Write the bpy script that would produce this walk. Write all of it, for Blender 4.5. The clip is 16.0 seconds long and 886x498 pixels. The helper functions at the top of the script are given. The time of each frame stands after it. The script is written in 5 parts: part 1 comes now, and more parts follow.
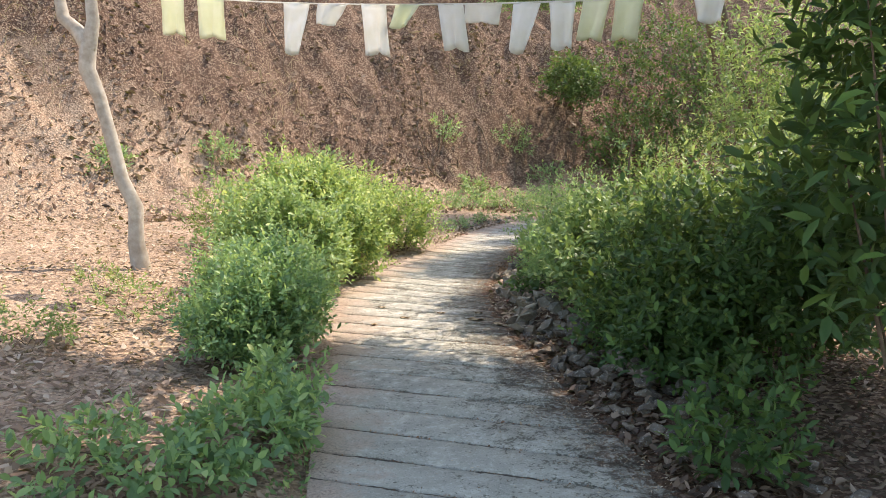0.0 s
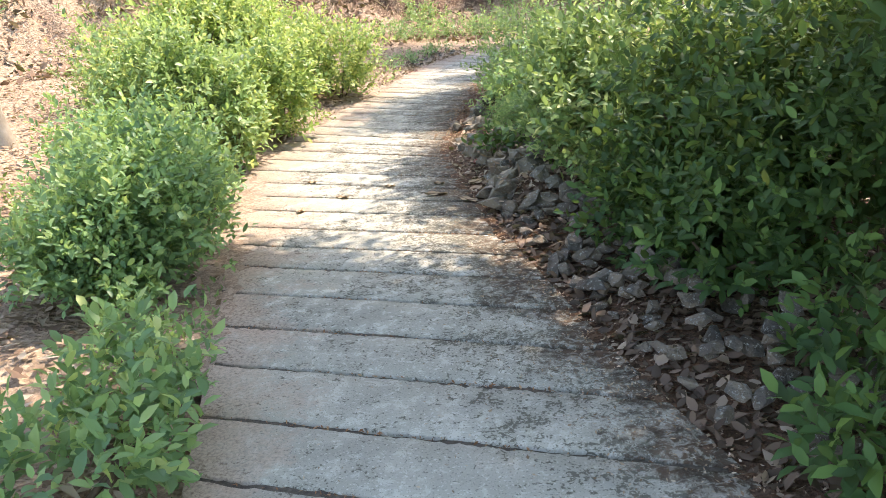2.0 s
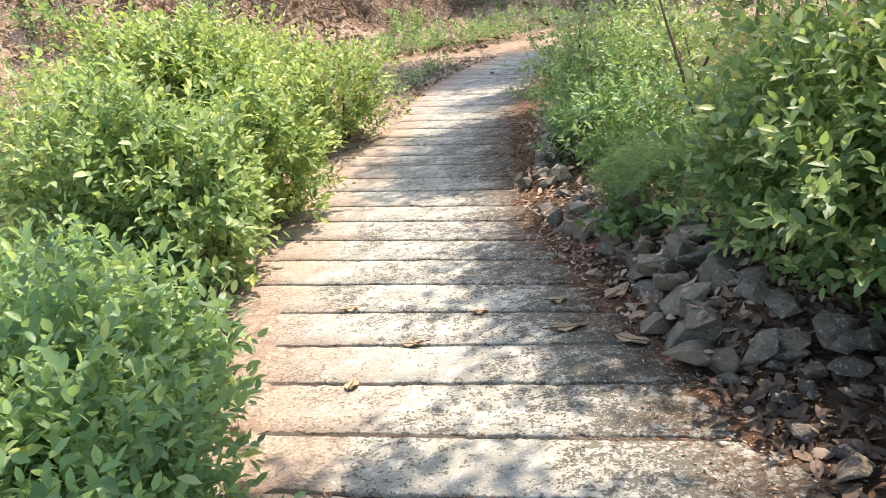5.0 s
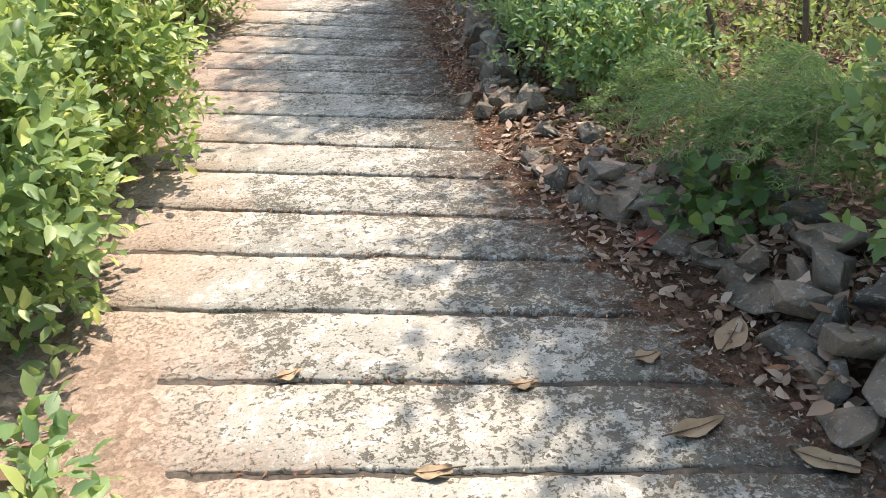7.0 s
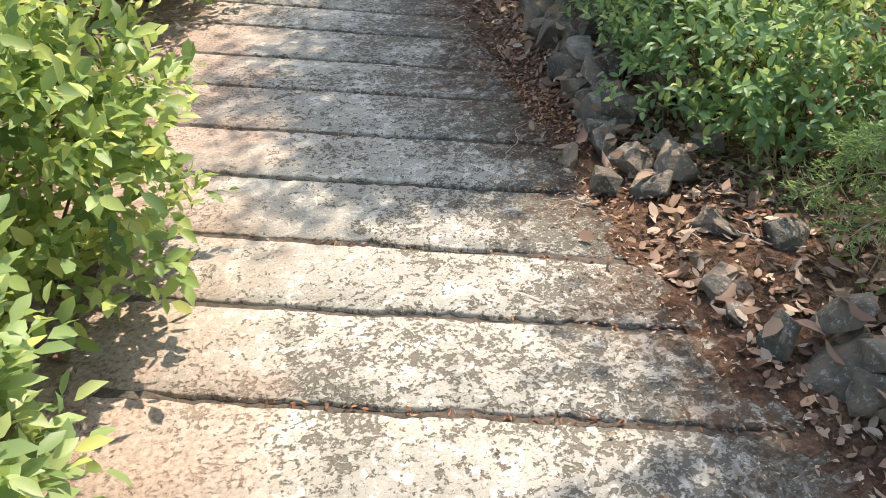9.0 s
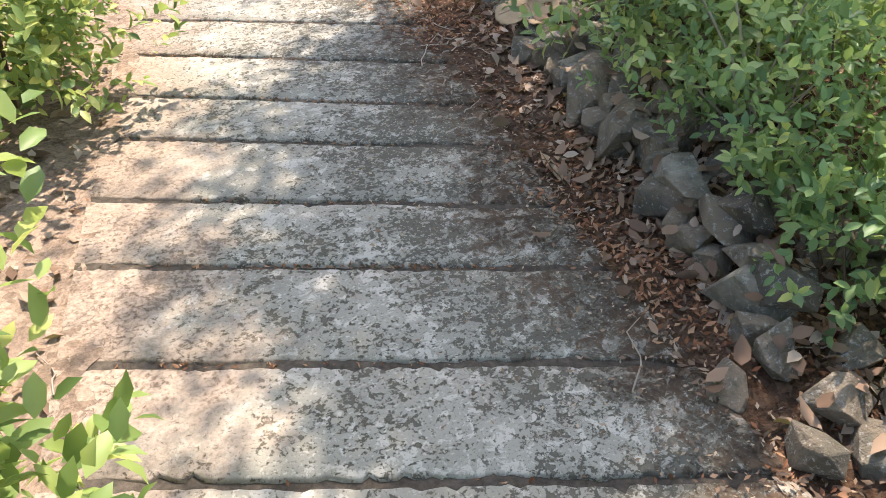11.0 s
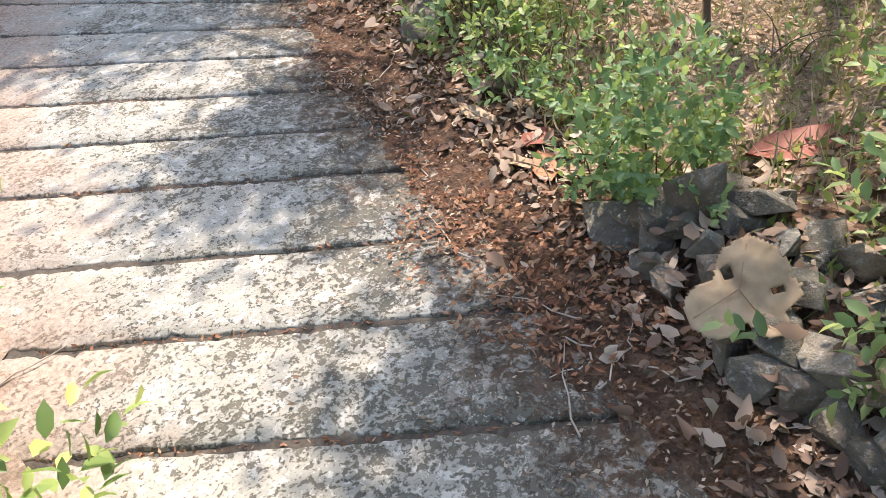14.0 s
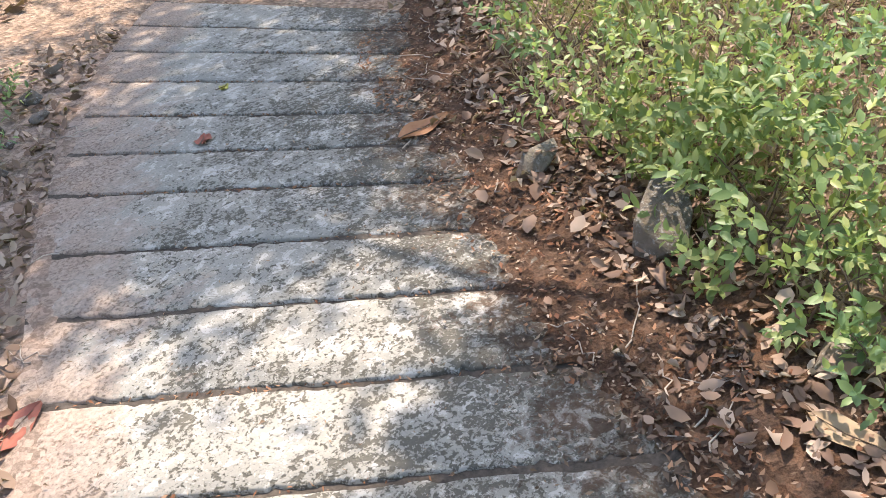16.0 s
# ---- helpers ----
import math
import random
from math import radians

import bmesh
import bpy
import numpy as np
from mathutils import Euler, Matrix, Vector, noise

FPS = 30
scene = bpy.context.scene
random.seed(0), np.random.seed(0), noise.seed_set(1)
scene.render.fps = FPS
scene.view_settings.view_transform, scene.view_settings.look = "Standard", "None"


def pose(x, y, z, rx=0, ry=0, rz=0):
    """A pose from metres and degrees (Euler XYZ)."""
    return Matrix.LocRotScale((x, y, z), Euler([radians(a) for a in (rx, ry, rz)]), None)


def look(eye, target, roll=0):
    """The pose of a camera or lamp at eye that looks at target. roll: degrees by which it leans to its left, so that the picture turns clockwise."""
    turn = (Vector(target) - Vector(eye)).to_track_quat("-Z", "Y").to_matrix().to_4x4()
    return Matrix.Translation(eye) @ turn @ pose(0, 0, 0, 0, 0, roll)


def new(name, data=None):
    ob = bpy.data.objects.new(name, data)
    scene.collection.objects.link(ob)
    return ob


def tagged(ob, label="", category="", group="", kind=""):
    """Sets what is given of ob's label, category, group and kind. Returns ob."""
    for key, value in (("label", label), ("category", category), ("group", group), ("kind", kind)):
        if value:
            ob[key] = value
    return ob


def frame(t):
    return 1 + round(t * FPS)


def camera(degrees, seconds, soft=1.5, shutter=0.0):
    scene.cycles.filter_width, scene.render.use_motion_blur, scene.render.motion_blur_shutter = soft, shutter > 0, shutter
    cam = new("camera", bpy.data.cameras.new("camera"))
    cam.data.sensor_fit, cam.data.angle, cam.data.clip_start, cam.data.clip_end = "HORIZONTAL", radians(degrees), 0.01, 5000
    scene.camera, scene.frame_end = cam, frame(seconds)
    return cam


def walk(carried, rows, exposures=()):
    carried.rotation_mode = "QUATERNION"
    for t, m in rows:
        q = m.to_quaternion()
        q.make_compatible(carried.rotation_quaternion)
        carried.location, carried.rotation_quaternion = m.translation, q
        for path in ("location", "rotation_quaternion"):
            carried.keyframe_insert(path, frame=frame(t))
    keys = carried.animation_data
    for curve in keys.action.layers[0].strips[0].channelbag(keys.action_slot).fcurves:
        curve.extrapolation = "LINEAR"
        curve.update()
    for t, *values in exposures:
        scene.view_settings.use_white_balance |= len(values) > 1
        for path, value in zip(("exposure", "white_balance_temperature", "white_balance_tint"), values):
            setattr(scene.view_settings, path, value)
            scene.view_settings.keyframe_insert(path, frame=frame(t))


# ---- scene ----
cam = camera(57.2, 16.0, soft=0.75)
PATH = [
    (0, (0.798, 0.058, 1.494), (0.66, 2.038, 1.241), -0.5),
    (0.5, (0.758, 0.482, 1.465), (0.61, 2.419, 0.989), -3.8),
    (1, (0.822, 0.992, 1.402), (0.679, 2.9, 0.821), -5.3),
    (1.5, (0.761, 1.424, 1.381), (0.706, 3.328, 0.773), -4.9),
    (2, (0.733, 1.79, 1.402), (0.691, 3.679, 0.746), -3.8),
    (2.5, (0.688, 2.09, 1.411), (0.609, 3.973, 0.739), -1.4),
    (3, (0.567, 2.445, 1.434), (0.49, 4.315, 0.727), -5.0),
    (3.5, (0.513, 2.844, 1.43), (0.408, 4.75, 0.833), -4.5),
    (4, (0.419, 3.212, 1.454), (0.341, 5.116, 0.845), -7.8),
    (4.2, (0.357, 3.364, 1.442), (0.305, 5.274, 0.85), -9.9),
    (6.3, (-0.137, 5.12, 1.389), (0.061, 6.882, 0.462), -2.5),
    (6.5, (-0.17, 5.304, 1.353), (0.072, 7.036, 0.382), -2.8),
    (7, (-0.276, 5.661, 1.332), (0.13, 7.35, 0.341), -3.7),
    (7.5, (-0.281, 6.008, 1.381), (0.131, 7.667, 0.343), -4.4),
    (8, (-0.382, 6.381, 1.371), (0.074, 8.045, 0.359), -6.5),
    (8.2, (-0.383, 6.531, 1.356), (0.06, 8.18, 0.315), -4.8),
    (10.3, (-0.412, 8.006, 1.321), (0.182, 9.494, 0.124), -0.5),
    (10.5, (-0.394, 8.129, 1.352), (0.252, 9.596, 0.155), -1.8),
    (11, (-0.282, 8.444, 1.357), (0.367, 9.878, 0.122), -3.3),
    (11.5, (-0.217, 8.728, 1.362), (0.472, 10.149, 0.135), -3.1),
    (12, (-0.179, 9.032, 1.39), (0.587, 10.433, 0.186), -1.6),
    (12.5, (-0.088, 9.31, 1.371), (0.652, 10.73, 0.172), -1.4),
    (12.7, (-0.073, 9.445, 1.365), (0.682, 10.848, 0.155), -2.4),
    (13, (-0.067, 9.648, 1.354), (0.773, 11.012, 0.156), -5.8),
    (13.5, (0.001, 9.977, 1.339), (0.831, 11.327, 0.119), -6.5),
    (14, (0.068, 10.303, 1.357), (0.941, 11.618, 0.13), -5.8),
    (14.5, (0.095, 10.594, 1.384), (1.024, 11.884, 0.17), -6.9),
    (15, (0.2, 10.939, 1.375), (1.058, 12.268, 0.152), -8.8),
    (15.5, (0.244, 11.351, 1.383), (1.143, 12.69, 0.2), -9.5),
    (16, (0.376, 11.726, 1.379), (1.228, 13.128, 0.236), -10.5),
]
walk(cam, [(t, look(eye, target, roll)) for t, eye, target, roll in PATH],
     [(t, stops, kelvin, 13 + 0.22 * t) for t, stops, kelvin in ((0, 1.8, 7350), (0.7, 2.12, 7350), (1.5, 2.24, 7350), (2.5, 2.42, 7350), (3.5, 2.36, 7200), (4.2, 2.2, 7200), (6.5, 1.9, 7100), (8.2, 1.86, 7150), (10.3, 1.95, 7250), (12, 2.05, 7100), (13.5, 1.94, 6900), (16, 1.94, 6950))])

# ---- light ----
SUN_AZ, SUN_EL = radians(44), radians(60)      # azimuth clockwise from +y
TO_SUN = Vector((math.sin(SUN_AZ) * math.cos(SUN_EL), math.cos(SUN_AZ) * math.cos(SUN_EL), math.sin(SUN_EL)))
world = bpy.data.worlds.new("sky")
scene.world = world
world.use_nodes = True
wn = world.node_tree.nodes
sky = wn.new("ShaderNodeTexSky")
sky.sky_type, sky.sun_disc = "NISHITA", False
sky.sun_elevation, sky.sun_rotation = SUN_EL, SUN_AZ
wn["Background"].inputs["Strength"].default_value = 0.14
world.node_tree.links.new(sky.outputs[0], wn["Background"].inputs["Color"])
sun_data = bpy.data.lights.new("sun", "SUN")
sun_data.energy, sun_data.angle, sun_data.color = 2.05, radians(0.55), (1.0, 0.93, 0.87)
sun = new("sun", sun_data)
sun.matrix_world = look(TO_SUN * 30, (0, 0, 0))

# ---- material tools ----


class Mat:
    """A node material under construction."""

    def __init__(self, name, rough=0.85, spec=0.3):
        self.m = bpy.data.materials.new(name)
        self.m.use_nodes = True
        self.t = self.m.node_tree
        self.b = self.t.nodes["Principled BSDF"]
        self.b.inputs["Roughness"].default_value = rough
        self.b.inputs["Specular IOR Level"].default_value = spec
        self.geo = self.t.nodes.new("ShaderNodeNewGeometry")
        self.co = self.geo.outputs["Position"]

    def node(self, kind, **inputs):
        n = self.t.nodes.new(kind)
        for k, v in inputs.items():
            self.put(n.inputs[k.replace("_", " ")], v)
        return n

    def put(self, socket, v):
        if isinstance(v, bpy.types.NodeSocket):
            self.t.links.new(v, socket)
        else:
            socket.default_value = v

    def noise(self, scale, detail=4.0, rough=0.6, distort=0.0):
        n = self.node("ShaderNodeTexNoise", Vector=self.co, Scale=scale, Detail=detail, Roughness=rough, Distortion=distort)
        return n.outputs["Fac"]

    def ramp(self, fac, *stops):
        n = self.t.nodes.new("ShaderNodeValToRGB")
        e = n.color_ramp.elements
        while len(e) < len(stops):
            e.new(0.5)
        for el, (pos, col) in zip(e, stops):
            el.position = pos
            el.color = (*col, 1) if isinstance(col, tuple) else (col, col, col, 1)
        self.put(n.inputs["Fac"], fac)
        return n.outputs["Color"]

    def mix(self, fac, a, b, blend="MIX"):
        n = self.t.nodes.new("ShaderNodeMix")
        n.data_type, n.blend_type = "RGBA", blend
        self.put(n.inputs[0], fac)
        for s, v in ((n.inputs[6], a), (n.inputs[7], b)):
            self.put(s, (*v, 1) if isinstance(v, tuple) else v)
        return n.outputs[2]

    def colour(self, c):
        self.put(self.b.inputs["Base Color"], (*c, 1) if isinstance(c, tuple) else c)
        return self

    def bump(self, height, strength=0.5, distance=0.01):
        n = self.node("ShaderNodeBump", Strength=strength, Distance=distance, Height=height)
        self.t.links.new(n.outputs["Normal"], self.b.inputs["Normal"])
        return self

    def leafy(self, col, share=0.4):
        """Let part of the light through, as a leaf or thin cloth does."""
        tr = self.node("ShaderNodeBsdfTranslucent", Color=col)
        mx = self.node("ShaderNodeMixShader", Fac=share)
        out = self.t.nodes["Material Output"]
        self.t.links.new(self.b.outputs[0], mx.inputs[1])
        self.t.links.new(tr.outputs[0], mx.inputs[2])
        self.t.links.new(mx.outputs[0], out.inputs["Surface"])
        return self


def leaf_material(name, *stops, share=0.4, rough=0.45, spec=0.4):
    m = Mat(name, rough, spec)
    col = m.ramp(m.geo.outputs["Random Per Island"], *stops)
    col = m.mix(0.25, col, m.ramp(m.noise(9.0, 2), (0.3, 0.55), (0.7, 1.0)), "MULTIPLY")
    m.colour(col)
    return m.leafy(m.mix(0.45, col, (0.43, 0.54, 0.10)), share).m


# ---- materials ----
def concrete_material():
    """Old rough concrete: trowelled at the start of the path, flaked and lichen-spotted further on."""
    m = Mat("grooved_concrete", 0.92, 0.2)

    def calc(op, a, b, c=0.0):
        n = m.t.nodes.new("ShaderNodeMath")
        n.operation = op
        for k, v in enumerate((a, b, c)):
            m.put(n.inputs[k], v)
        return n.outputs[0]

    def edge(name):
        n = m.t.nodes.new("ShaderNodeAttribute")
        n.attribute_name = name
        return n.outputs["Fac"]

    left, right, worn = edge("from_left"), edge("from_right"), edge("worn")
    big, mid, fine, grit = m.noise(1.1, 4, 0.55), m.noise(6.5, 4, 0.6), m.noise(70.0, 4, 0.66, 0.3), m.noise(140.0, 3, 0.6)
    rnd = m.node("ShaderNodeObjectInfo").outputs["Random"]
    base = m.ramp(big, (0.35, (0.26, 0.25, 0.204)), (0.65, (0.345, 0.328, 0.265)))
    base = m.mix(m.ramp(rnd, (0.0, 0.0), (1.0, 0.4)), base, (0.40, 0.375, 0.30))
    base = m.mix(m.ramp(mid, (0.42, 0.0), (0.6, 0.4)), base, (0.43, 0.405, 0.33))
    # pale worn patches, then dark flakes that gather in drifts
    pale = calc("MULTIPLY_ADD", mid, 0.5, m.noise(24.0, 4, 0.65, 0.5))
    base = m.mix(calc("MULTIPLY", m.ramp(pale, (0.81, 0.0), (0.85, 0.8)), worn), base, (0.55, 0.52, 0.44))
    drift = calc("MULTIPLY_ADD", m.noise(2.3, 4, 0.6), 0.42, calc("MULTIPLY_ADD", mid, 0.30, calc("MULTIPLY", fine, 0.7)))
    coarse = m.noise(25.0, 4, 0.7, 0.6)
    drift = calc("MULTIPLY_ADD", coarse, 0.70, calc("MULTIPLY_ADD", worn, -0.10, drift))
    drift = calc("ADD", drift, m.node("ShaderNodeMapRange", Value=right, From_Min=0.1, From_Max=1.0, To_Min=-0.085, To_Max=0.03).outputs[0])
    base = m.mix(m.ramp(drift, (0.885, 0.86), (0.935, 0.0)), base, (0.11, 0.10, 0.073))
    base = m.mix(m.ramp(grit, (0.36, 0.65), (0.42, 0.0)), base, (0.13, 0.12, 0.098))
    base = m.mix(m.ramp(m.noise(85.0, 3, 0.6), (0.60, 0.0), (0.64, 0.6)), base, (0.54, 0.51, 0.43))
    # tan dust from the soil side, dark leaf mould from the rock side
    dust = calc("MULTIPLY_ADD", m.noise(3.2, 5, 0.7), 1.3, calc("MULTIPLY_ADD", fine, 0.35, -0.50))
    dust = calc("SUBTRACT", dust, left)
    base = m.mix(m.ramp(dust, (0.0, 0.0), (0.10, 0.45), (0.34, 0.9)), base, m.ramp(fine, (0.35, (0.22, 0.16, 0.115)), (0.6, (0.42, 0.325, 0.245))))
    mould = calc("MULTIPLY_ADD", m.noise(2.8, 6, 0.75), 1.5, calc("MULTIPLY_ADD", fine, 1.1, -1.06))
    mould = calc("SUBTRACT", mould, right)
    base = m.mix(calc("MULTIPLY", m.ramp(mould, (0.0, 0.0), (0.05, 0.75), (0.3, 0.96)), m.ramp(coarse, (0.46, 1.0), (0.58, 0.45))), base, m.ramp(mid, (0.4, (0.062, 0.042, 0.028)), (0.62, (0.125, 0.078, 0.048))))
    m.colour(base)
    m.bump(m.mix(0.5, fine, m.ramp(drift, (0.85, 0.0), (0.93, 1.0))), 0.7, 0.008)
    return m.m


def soil_material(name, dark, light, red, scale=1.0, raw_or_shaded=None, relief=0.9):
    m = Mat(name, 0.95, 0.15)
    a = m.noise(1.3 * scale, 6, 0.65)
    b = m.noise(26.0 * scale, 5, 0.7)
    col = m.ramp(a, (0.3, dark), (0.7, light))
    col = m.mix(m.ramp(m.noise(4.5 * scale, 4), (0.45, 0.0), (0.65, 0.7)), col, red)
    col = m.mix(m.ramp(b, (0.35, 0.75), (0.6, 0.0)), col, tuple(0.4 * c for c in dark))
    # dark tone by the bank mask: bare earth, and shade painted into the soil
    if raw_or_shaded:
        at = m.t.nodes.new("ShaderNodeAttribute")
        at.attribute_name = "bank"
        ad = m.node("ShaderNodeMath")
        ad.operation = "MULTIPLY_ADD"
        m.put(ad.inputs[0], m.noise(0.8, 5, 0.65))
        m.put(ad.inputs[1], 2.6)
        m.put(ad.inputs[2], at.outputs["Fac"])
        col = m.mix(m.node("ShaderNodeMapRange", Value=ad.outputs[0], From_Min=1.9, From_Max=3.0).outputs[0], col, m.ramp(m.noise(2.2, 6, 0.7), (0.35, raw_or_shaded[0]), (0.65, raw_or_shaded[1])))
    chips = m.node("ShaderNodeTexVoronoi", Vector=m.co, Scale=38.0)
    col = m.mix(m.ramp(m.node("ShaderNodeSeparateColor", Color=chips.outputs["Color"]).outputs[0], (0.6, 0.0), (0.75, 0.3)), col, tuple(1.3 * c for c in light))
    col = m.mix(m.ramp(m.node("ShaderNodeSeparateColor", Color=chips.outputs["Color"]).outputs[1], (0.6, 0.0), (0.75, 0.4)), col, tuple(0.5 * c for c in dark))
    m.colour(col)
    m.bump(m.mix(0.3 if relief < 0.9 else 0.5, b, chips.outputs["Distance"]), relief, 0.04)
    return m.m


def plain_material(name, a, b, scale, rough=0.85, bump=0.4, depth=0.01, spec=0.3):
    m = Mat(name, rough, spec)
    n = m.noise(scale, 5, 0.65)
    m.colour(m.mix(m.ramp(m.noise(scale * 0.15, 3), (0.3, 0.0), (0.7, 0.6)), m.ramp(n, (0.3, a), (0.7, b)), tuple(0.6 * c for c in a)))
    m.bump(n, bump, depth)
    return m.m


def rock_material(name, *tones):
    """Weathered stone; tones: the ramp from which each rock takes its own shade."""
    m = Mat(name, 0.85, 0.35)
    r = m.node("ShaderNodeObjectInfo").outputs["Random"]
    n = m.noise(14.0, 6, 0.65)
    tone = m.ramp(r, *tones)
    col = m.mix(m.ramp(n, (0.35, 0.8), (0.62, 0.0)), tone, (0.095, 0.09, 0.075))
    col = m.mix(m.ramp(m.noise(5.5, 4), (0.45, 0.0), (0.6, 0.6)), col, (0.26, 0.20, 0.14))
    col = m.mix(m.ramp(m.noise(60.0, 4, 0.7), (0.56, 0.0), (0.64, 0.6)), col, (0.42, 0.41, 0.36))
    m.colour(col)
    m.bump(m.mix(0.5, n, m.noise(45.0, 5, 0.7)), 1.0, 0.03)
    return m.m


CONCRETE = concrete_material()
GROOVE = plain_material("dark_grit", (0.055, 0.045, 0.034), (0.17, 0.14, 0.105), 60, 0.95)
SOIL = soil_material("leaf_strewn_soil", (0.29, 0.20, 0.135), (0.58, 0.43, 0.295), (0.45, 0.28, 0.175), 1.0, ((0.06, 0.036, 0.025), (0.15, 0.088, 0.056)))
DIRT = soil_material("tan_dust", (0.28, 0.205, 0.145), (0.47, 0.36, 0.27), (0.38, 0.26, 0.185), 3.0, relief=0.35)
HUMUS = soil_material("brown_humus", (0.09, 0.054, 0.034), (0.22, 0.138, 0.09), (0.25, 0.12, 0.06), 4.0)
ROCK = rock_material("grey_rock", (0.0, (0.12, 0.105, 0.075)), (0.35, (0.20, 0.175, 0.125)), (0.6, (0.30, 0.23, 0.155)), (0.85, (0.25, 0.225, 0.16)), (1.0, (0.38, 0.35, 0.28)))
# browner stone than ROCK, its tones also lowered for the shaded border
RUBBLE = rock_material("dim_brown_rubble", (0.0, (0.06, 0.046, 0.034)), (0.6, (0.12, 0.092, 0.068)), (1.0, (0.20, 0.165, 0.125)))
BARK_PALE = plain_material("pale_bark", (0.34, 0.28, 0.21), (0.62, 0.55, 0.45), 9, 0.8, 0.5, 0.02)
BARK = plain_material("brown_bark", (0.10, 0.07, 0.045), (0.22, 0.16, 0.105), 30, 0.9, 0.6, 0.01)
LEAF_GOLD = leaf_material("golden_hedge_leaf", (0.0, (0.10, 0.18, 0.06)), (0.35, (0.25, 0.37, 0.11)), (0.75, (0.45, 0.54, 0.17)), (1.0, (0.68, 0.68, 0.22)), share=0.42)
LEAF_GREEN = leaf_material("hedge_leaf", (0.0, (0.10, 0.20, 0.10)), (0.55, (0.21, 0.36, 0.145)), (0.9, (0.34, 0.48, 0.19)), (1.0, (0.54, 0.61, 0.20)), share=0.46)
# hedge leaf lightened and yellowed, so sunlight is partly in the colour
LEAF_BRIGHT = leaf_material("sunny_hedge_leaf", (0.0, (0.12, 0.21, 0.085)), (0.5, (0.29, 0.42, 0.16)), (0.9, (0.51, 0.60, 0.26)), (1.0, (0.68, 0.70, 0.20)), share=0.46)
LEAF_FRESH = leaf_material("fresh_shrub_leaf", (0.0, (0.075, 0.15, 0.055)), (0.45, (0.18, 0.29, 0.10)), (0.85, (0.36, 0.46, 0.17)), (1.0, (0.60, 0.62, 0.24)), share=0.42)
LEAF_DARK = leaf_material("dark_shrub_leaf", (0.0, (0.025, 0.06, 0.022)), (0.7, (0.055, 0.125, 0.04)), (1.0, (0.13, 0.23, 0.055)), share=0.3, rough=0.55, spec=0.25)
LEAF_WEED = leaf_material("weed_leaf", (0.0, (0.10, 0.17, 0.05)), (0.6, (0.24, 0.32, 0.11)), (1.0, (0.46, 0.46, 0.17)), share=0.4, rough=0.6)
# darker dry leaf: rotting litter, and litter with the hedge's shade in its colour
DRY_DARK = leaf_material("old_or_shaded_leaf", (0.0, (0.05, 0.032, 0.022)), (0.45, (0.11, 0.07, 0.046)), (0.85, (0.20, 0.13, 0.086)), (1.0, (0.36, 0.27, 0.19)), share=0.08, rough=0.65, spec=0.3)
DRY = leaf_material("dry_leaf", (0.0, (0.11, 0.065, 0.042)), (0.35, (0.24, 0.15, 0.10)), (0.7, (0.36, 0.245, 0.165)), (1.0, (0.54, 0.43, 0.32)), share=0.12, rough=0.7, spec=0.25)
DRY_RED = leaf_material("rust_leaf", (0.0, (0.13, 0.05, 0.027)), (0.5, (0.28, 0.115, 0.055)), (1.0, (0.44, 0.26, 0.15)), share=0.12, rough=0.65, spec=0.25)
DRY_BANK = leaf_material("old_brown_leaf", (0.0, (0.08, 0.042, 0.028)), (0.5, (0.18, 0.105, 0.07)), (1.0, (0.34, 0.23, 0.16)), share=0.1, rough=0.75, spec=0.2)
STRAW = leaf_material("dry_grass", (0.0, (0.27, 0.19, 0.12)), (1.0, (0.60, 0.48, 0.31)), share=0.2, rough=0.8)
CLOTH = Mat("worn_white_cloth", 0.9, 0.2)
_c = CLOTH.ramp(CLOTH.noise(6.0, 4), (0.3, (0.80, 0.78, 0.70)), (0.7, (0.88, 0.87, 0.84)))
CLOTH = CLOTH.colour(_c).leafy(_c, 0.55).m
CLOTH_YELLOW = Mat("faded_yellow_cloth", 0.9, 0.2)
_c = CLOTH_YELLOW.ramp(CLOTH_YELLOW.noise(6.0, 4), (0.3, (0.76, 0.77, 0.56)), (0.7, (0.84, 0.84, 0.68)))
CLOTH_YELLOW = CLOTH_YELLOW.colour(_c).leafy(_c, 0.55).m

# ---- mesh tools ----
RNG = np.random.default_rng(7)


def mesh_of(name, verts, faces, material, smooth=False):
    """A mesh from arrays: verts (n, 3), faces (m, 3 or 4)."""
    verts, faces = np.asarray(verts, float), np.asarray(faces, np.int32)
    me = bpy.data.meshes.new(name)
    k = faces.shape[1]
    me.vertices.add(len(verts))
    me.vertices.foreach_set("co", verts.ravel())
    me.loops.add(faces.size)
    me.loops.foreach_set("vertex_index", faces.ravel())
    me.polygons.add(len(faces))
    me.polygons.foreach_set("loop_start", np.arange(0, faces.size, k, dtype=np.int32))
    if smooth:
        me.polygons.foreach_set("use_smooth", np.ones(len(faces), bool))
    me.update(calc_edges=True)
    me.materials.append(material)
    return me


def child(name, me, parent, label=""):
    ob = new(name, me)
    ob.parent = parent
    return tagged(ob, label)


def part(name, bm, material, parent, label=""):
    me = bpy.data.meshes.new(name)
    bm.to_mesh(me)
    bm.free()
    me.materials.append(material)
    return child(name, me, parent, label)


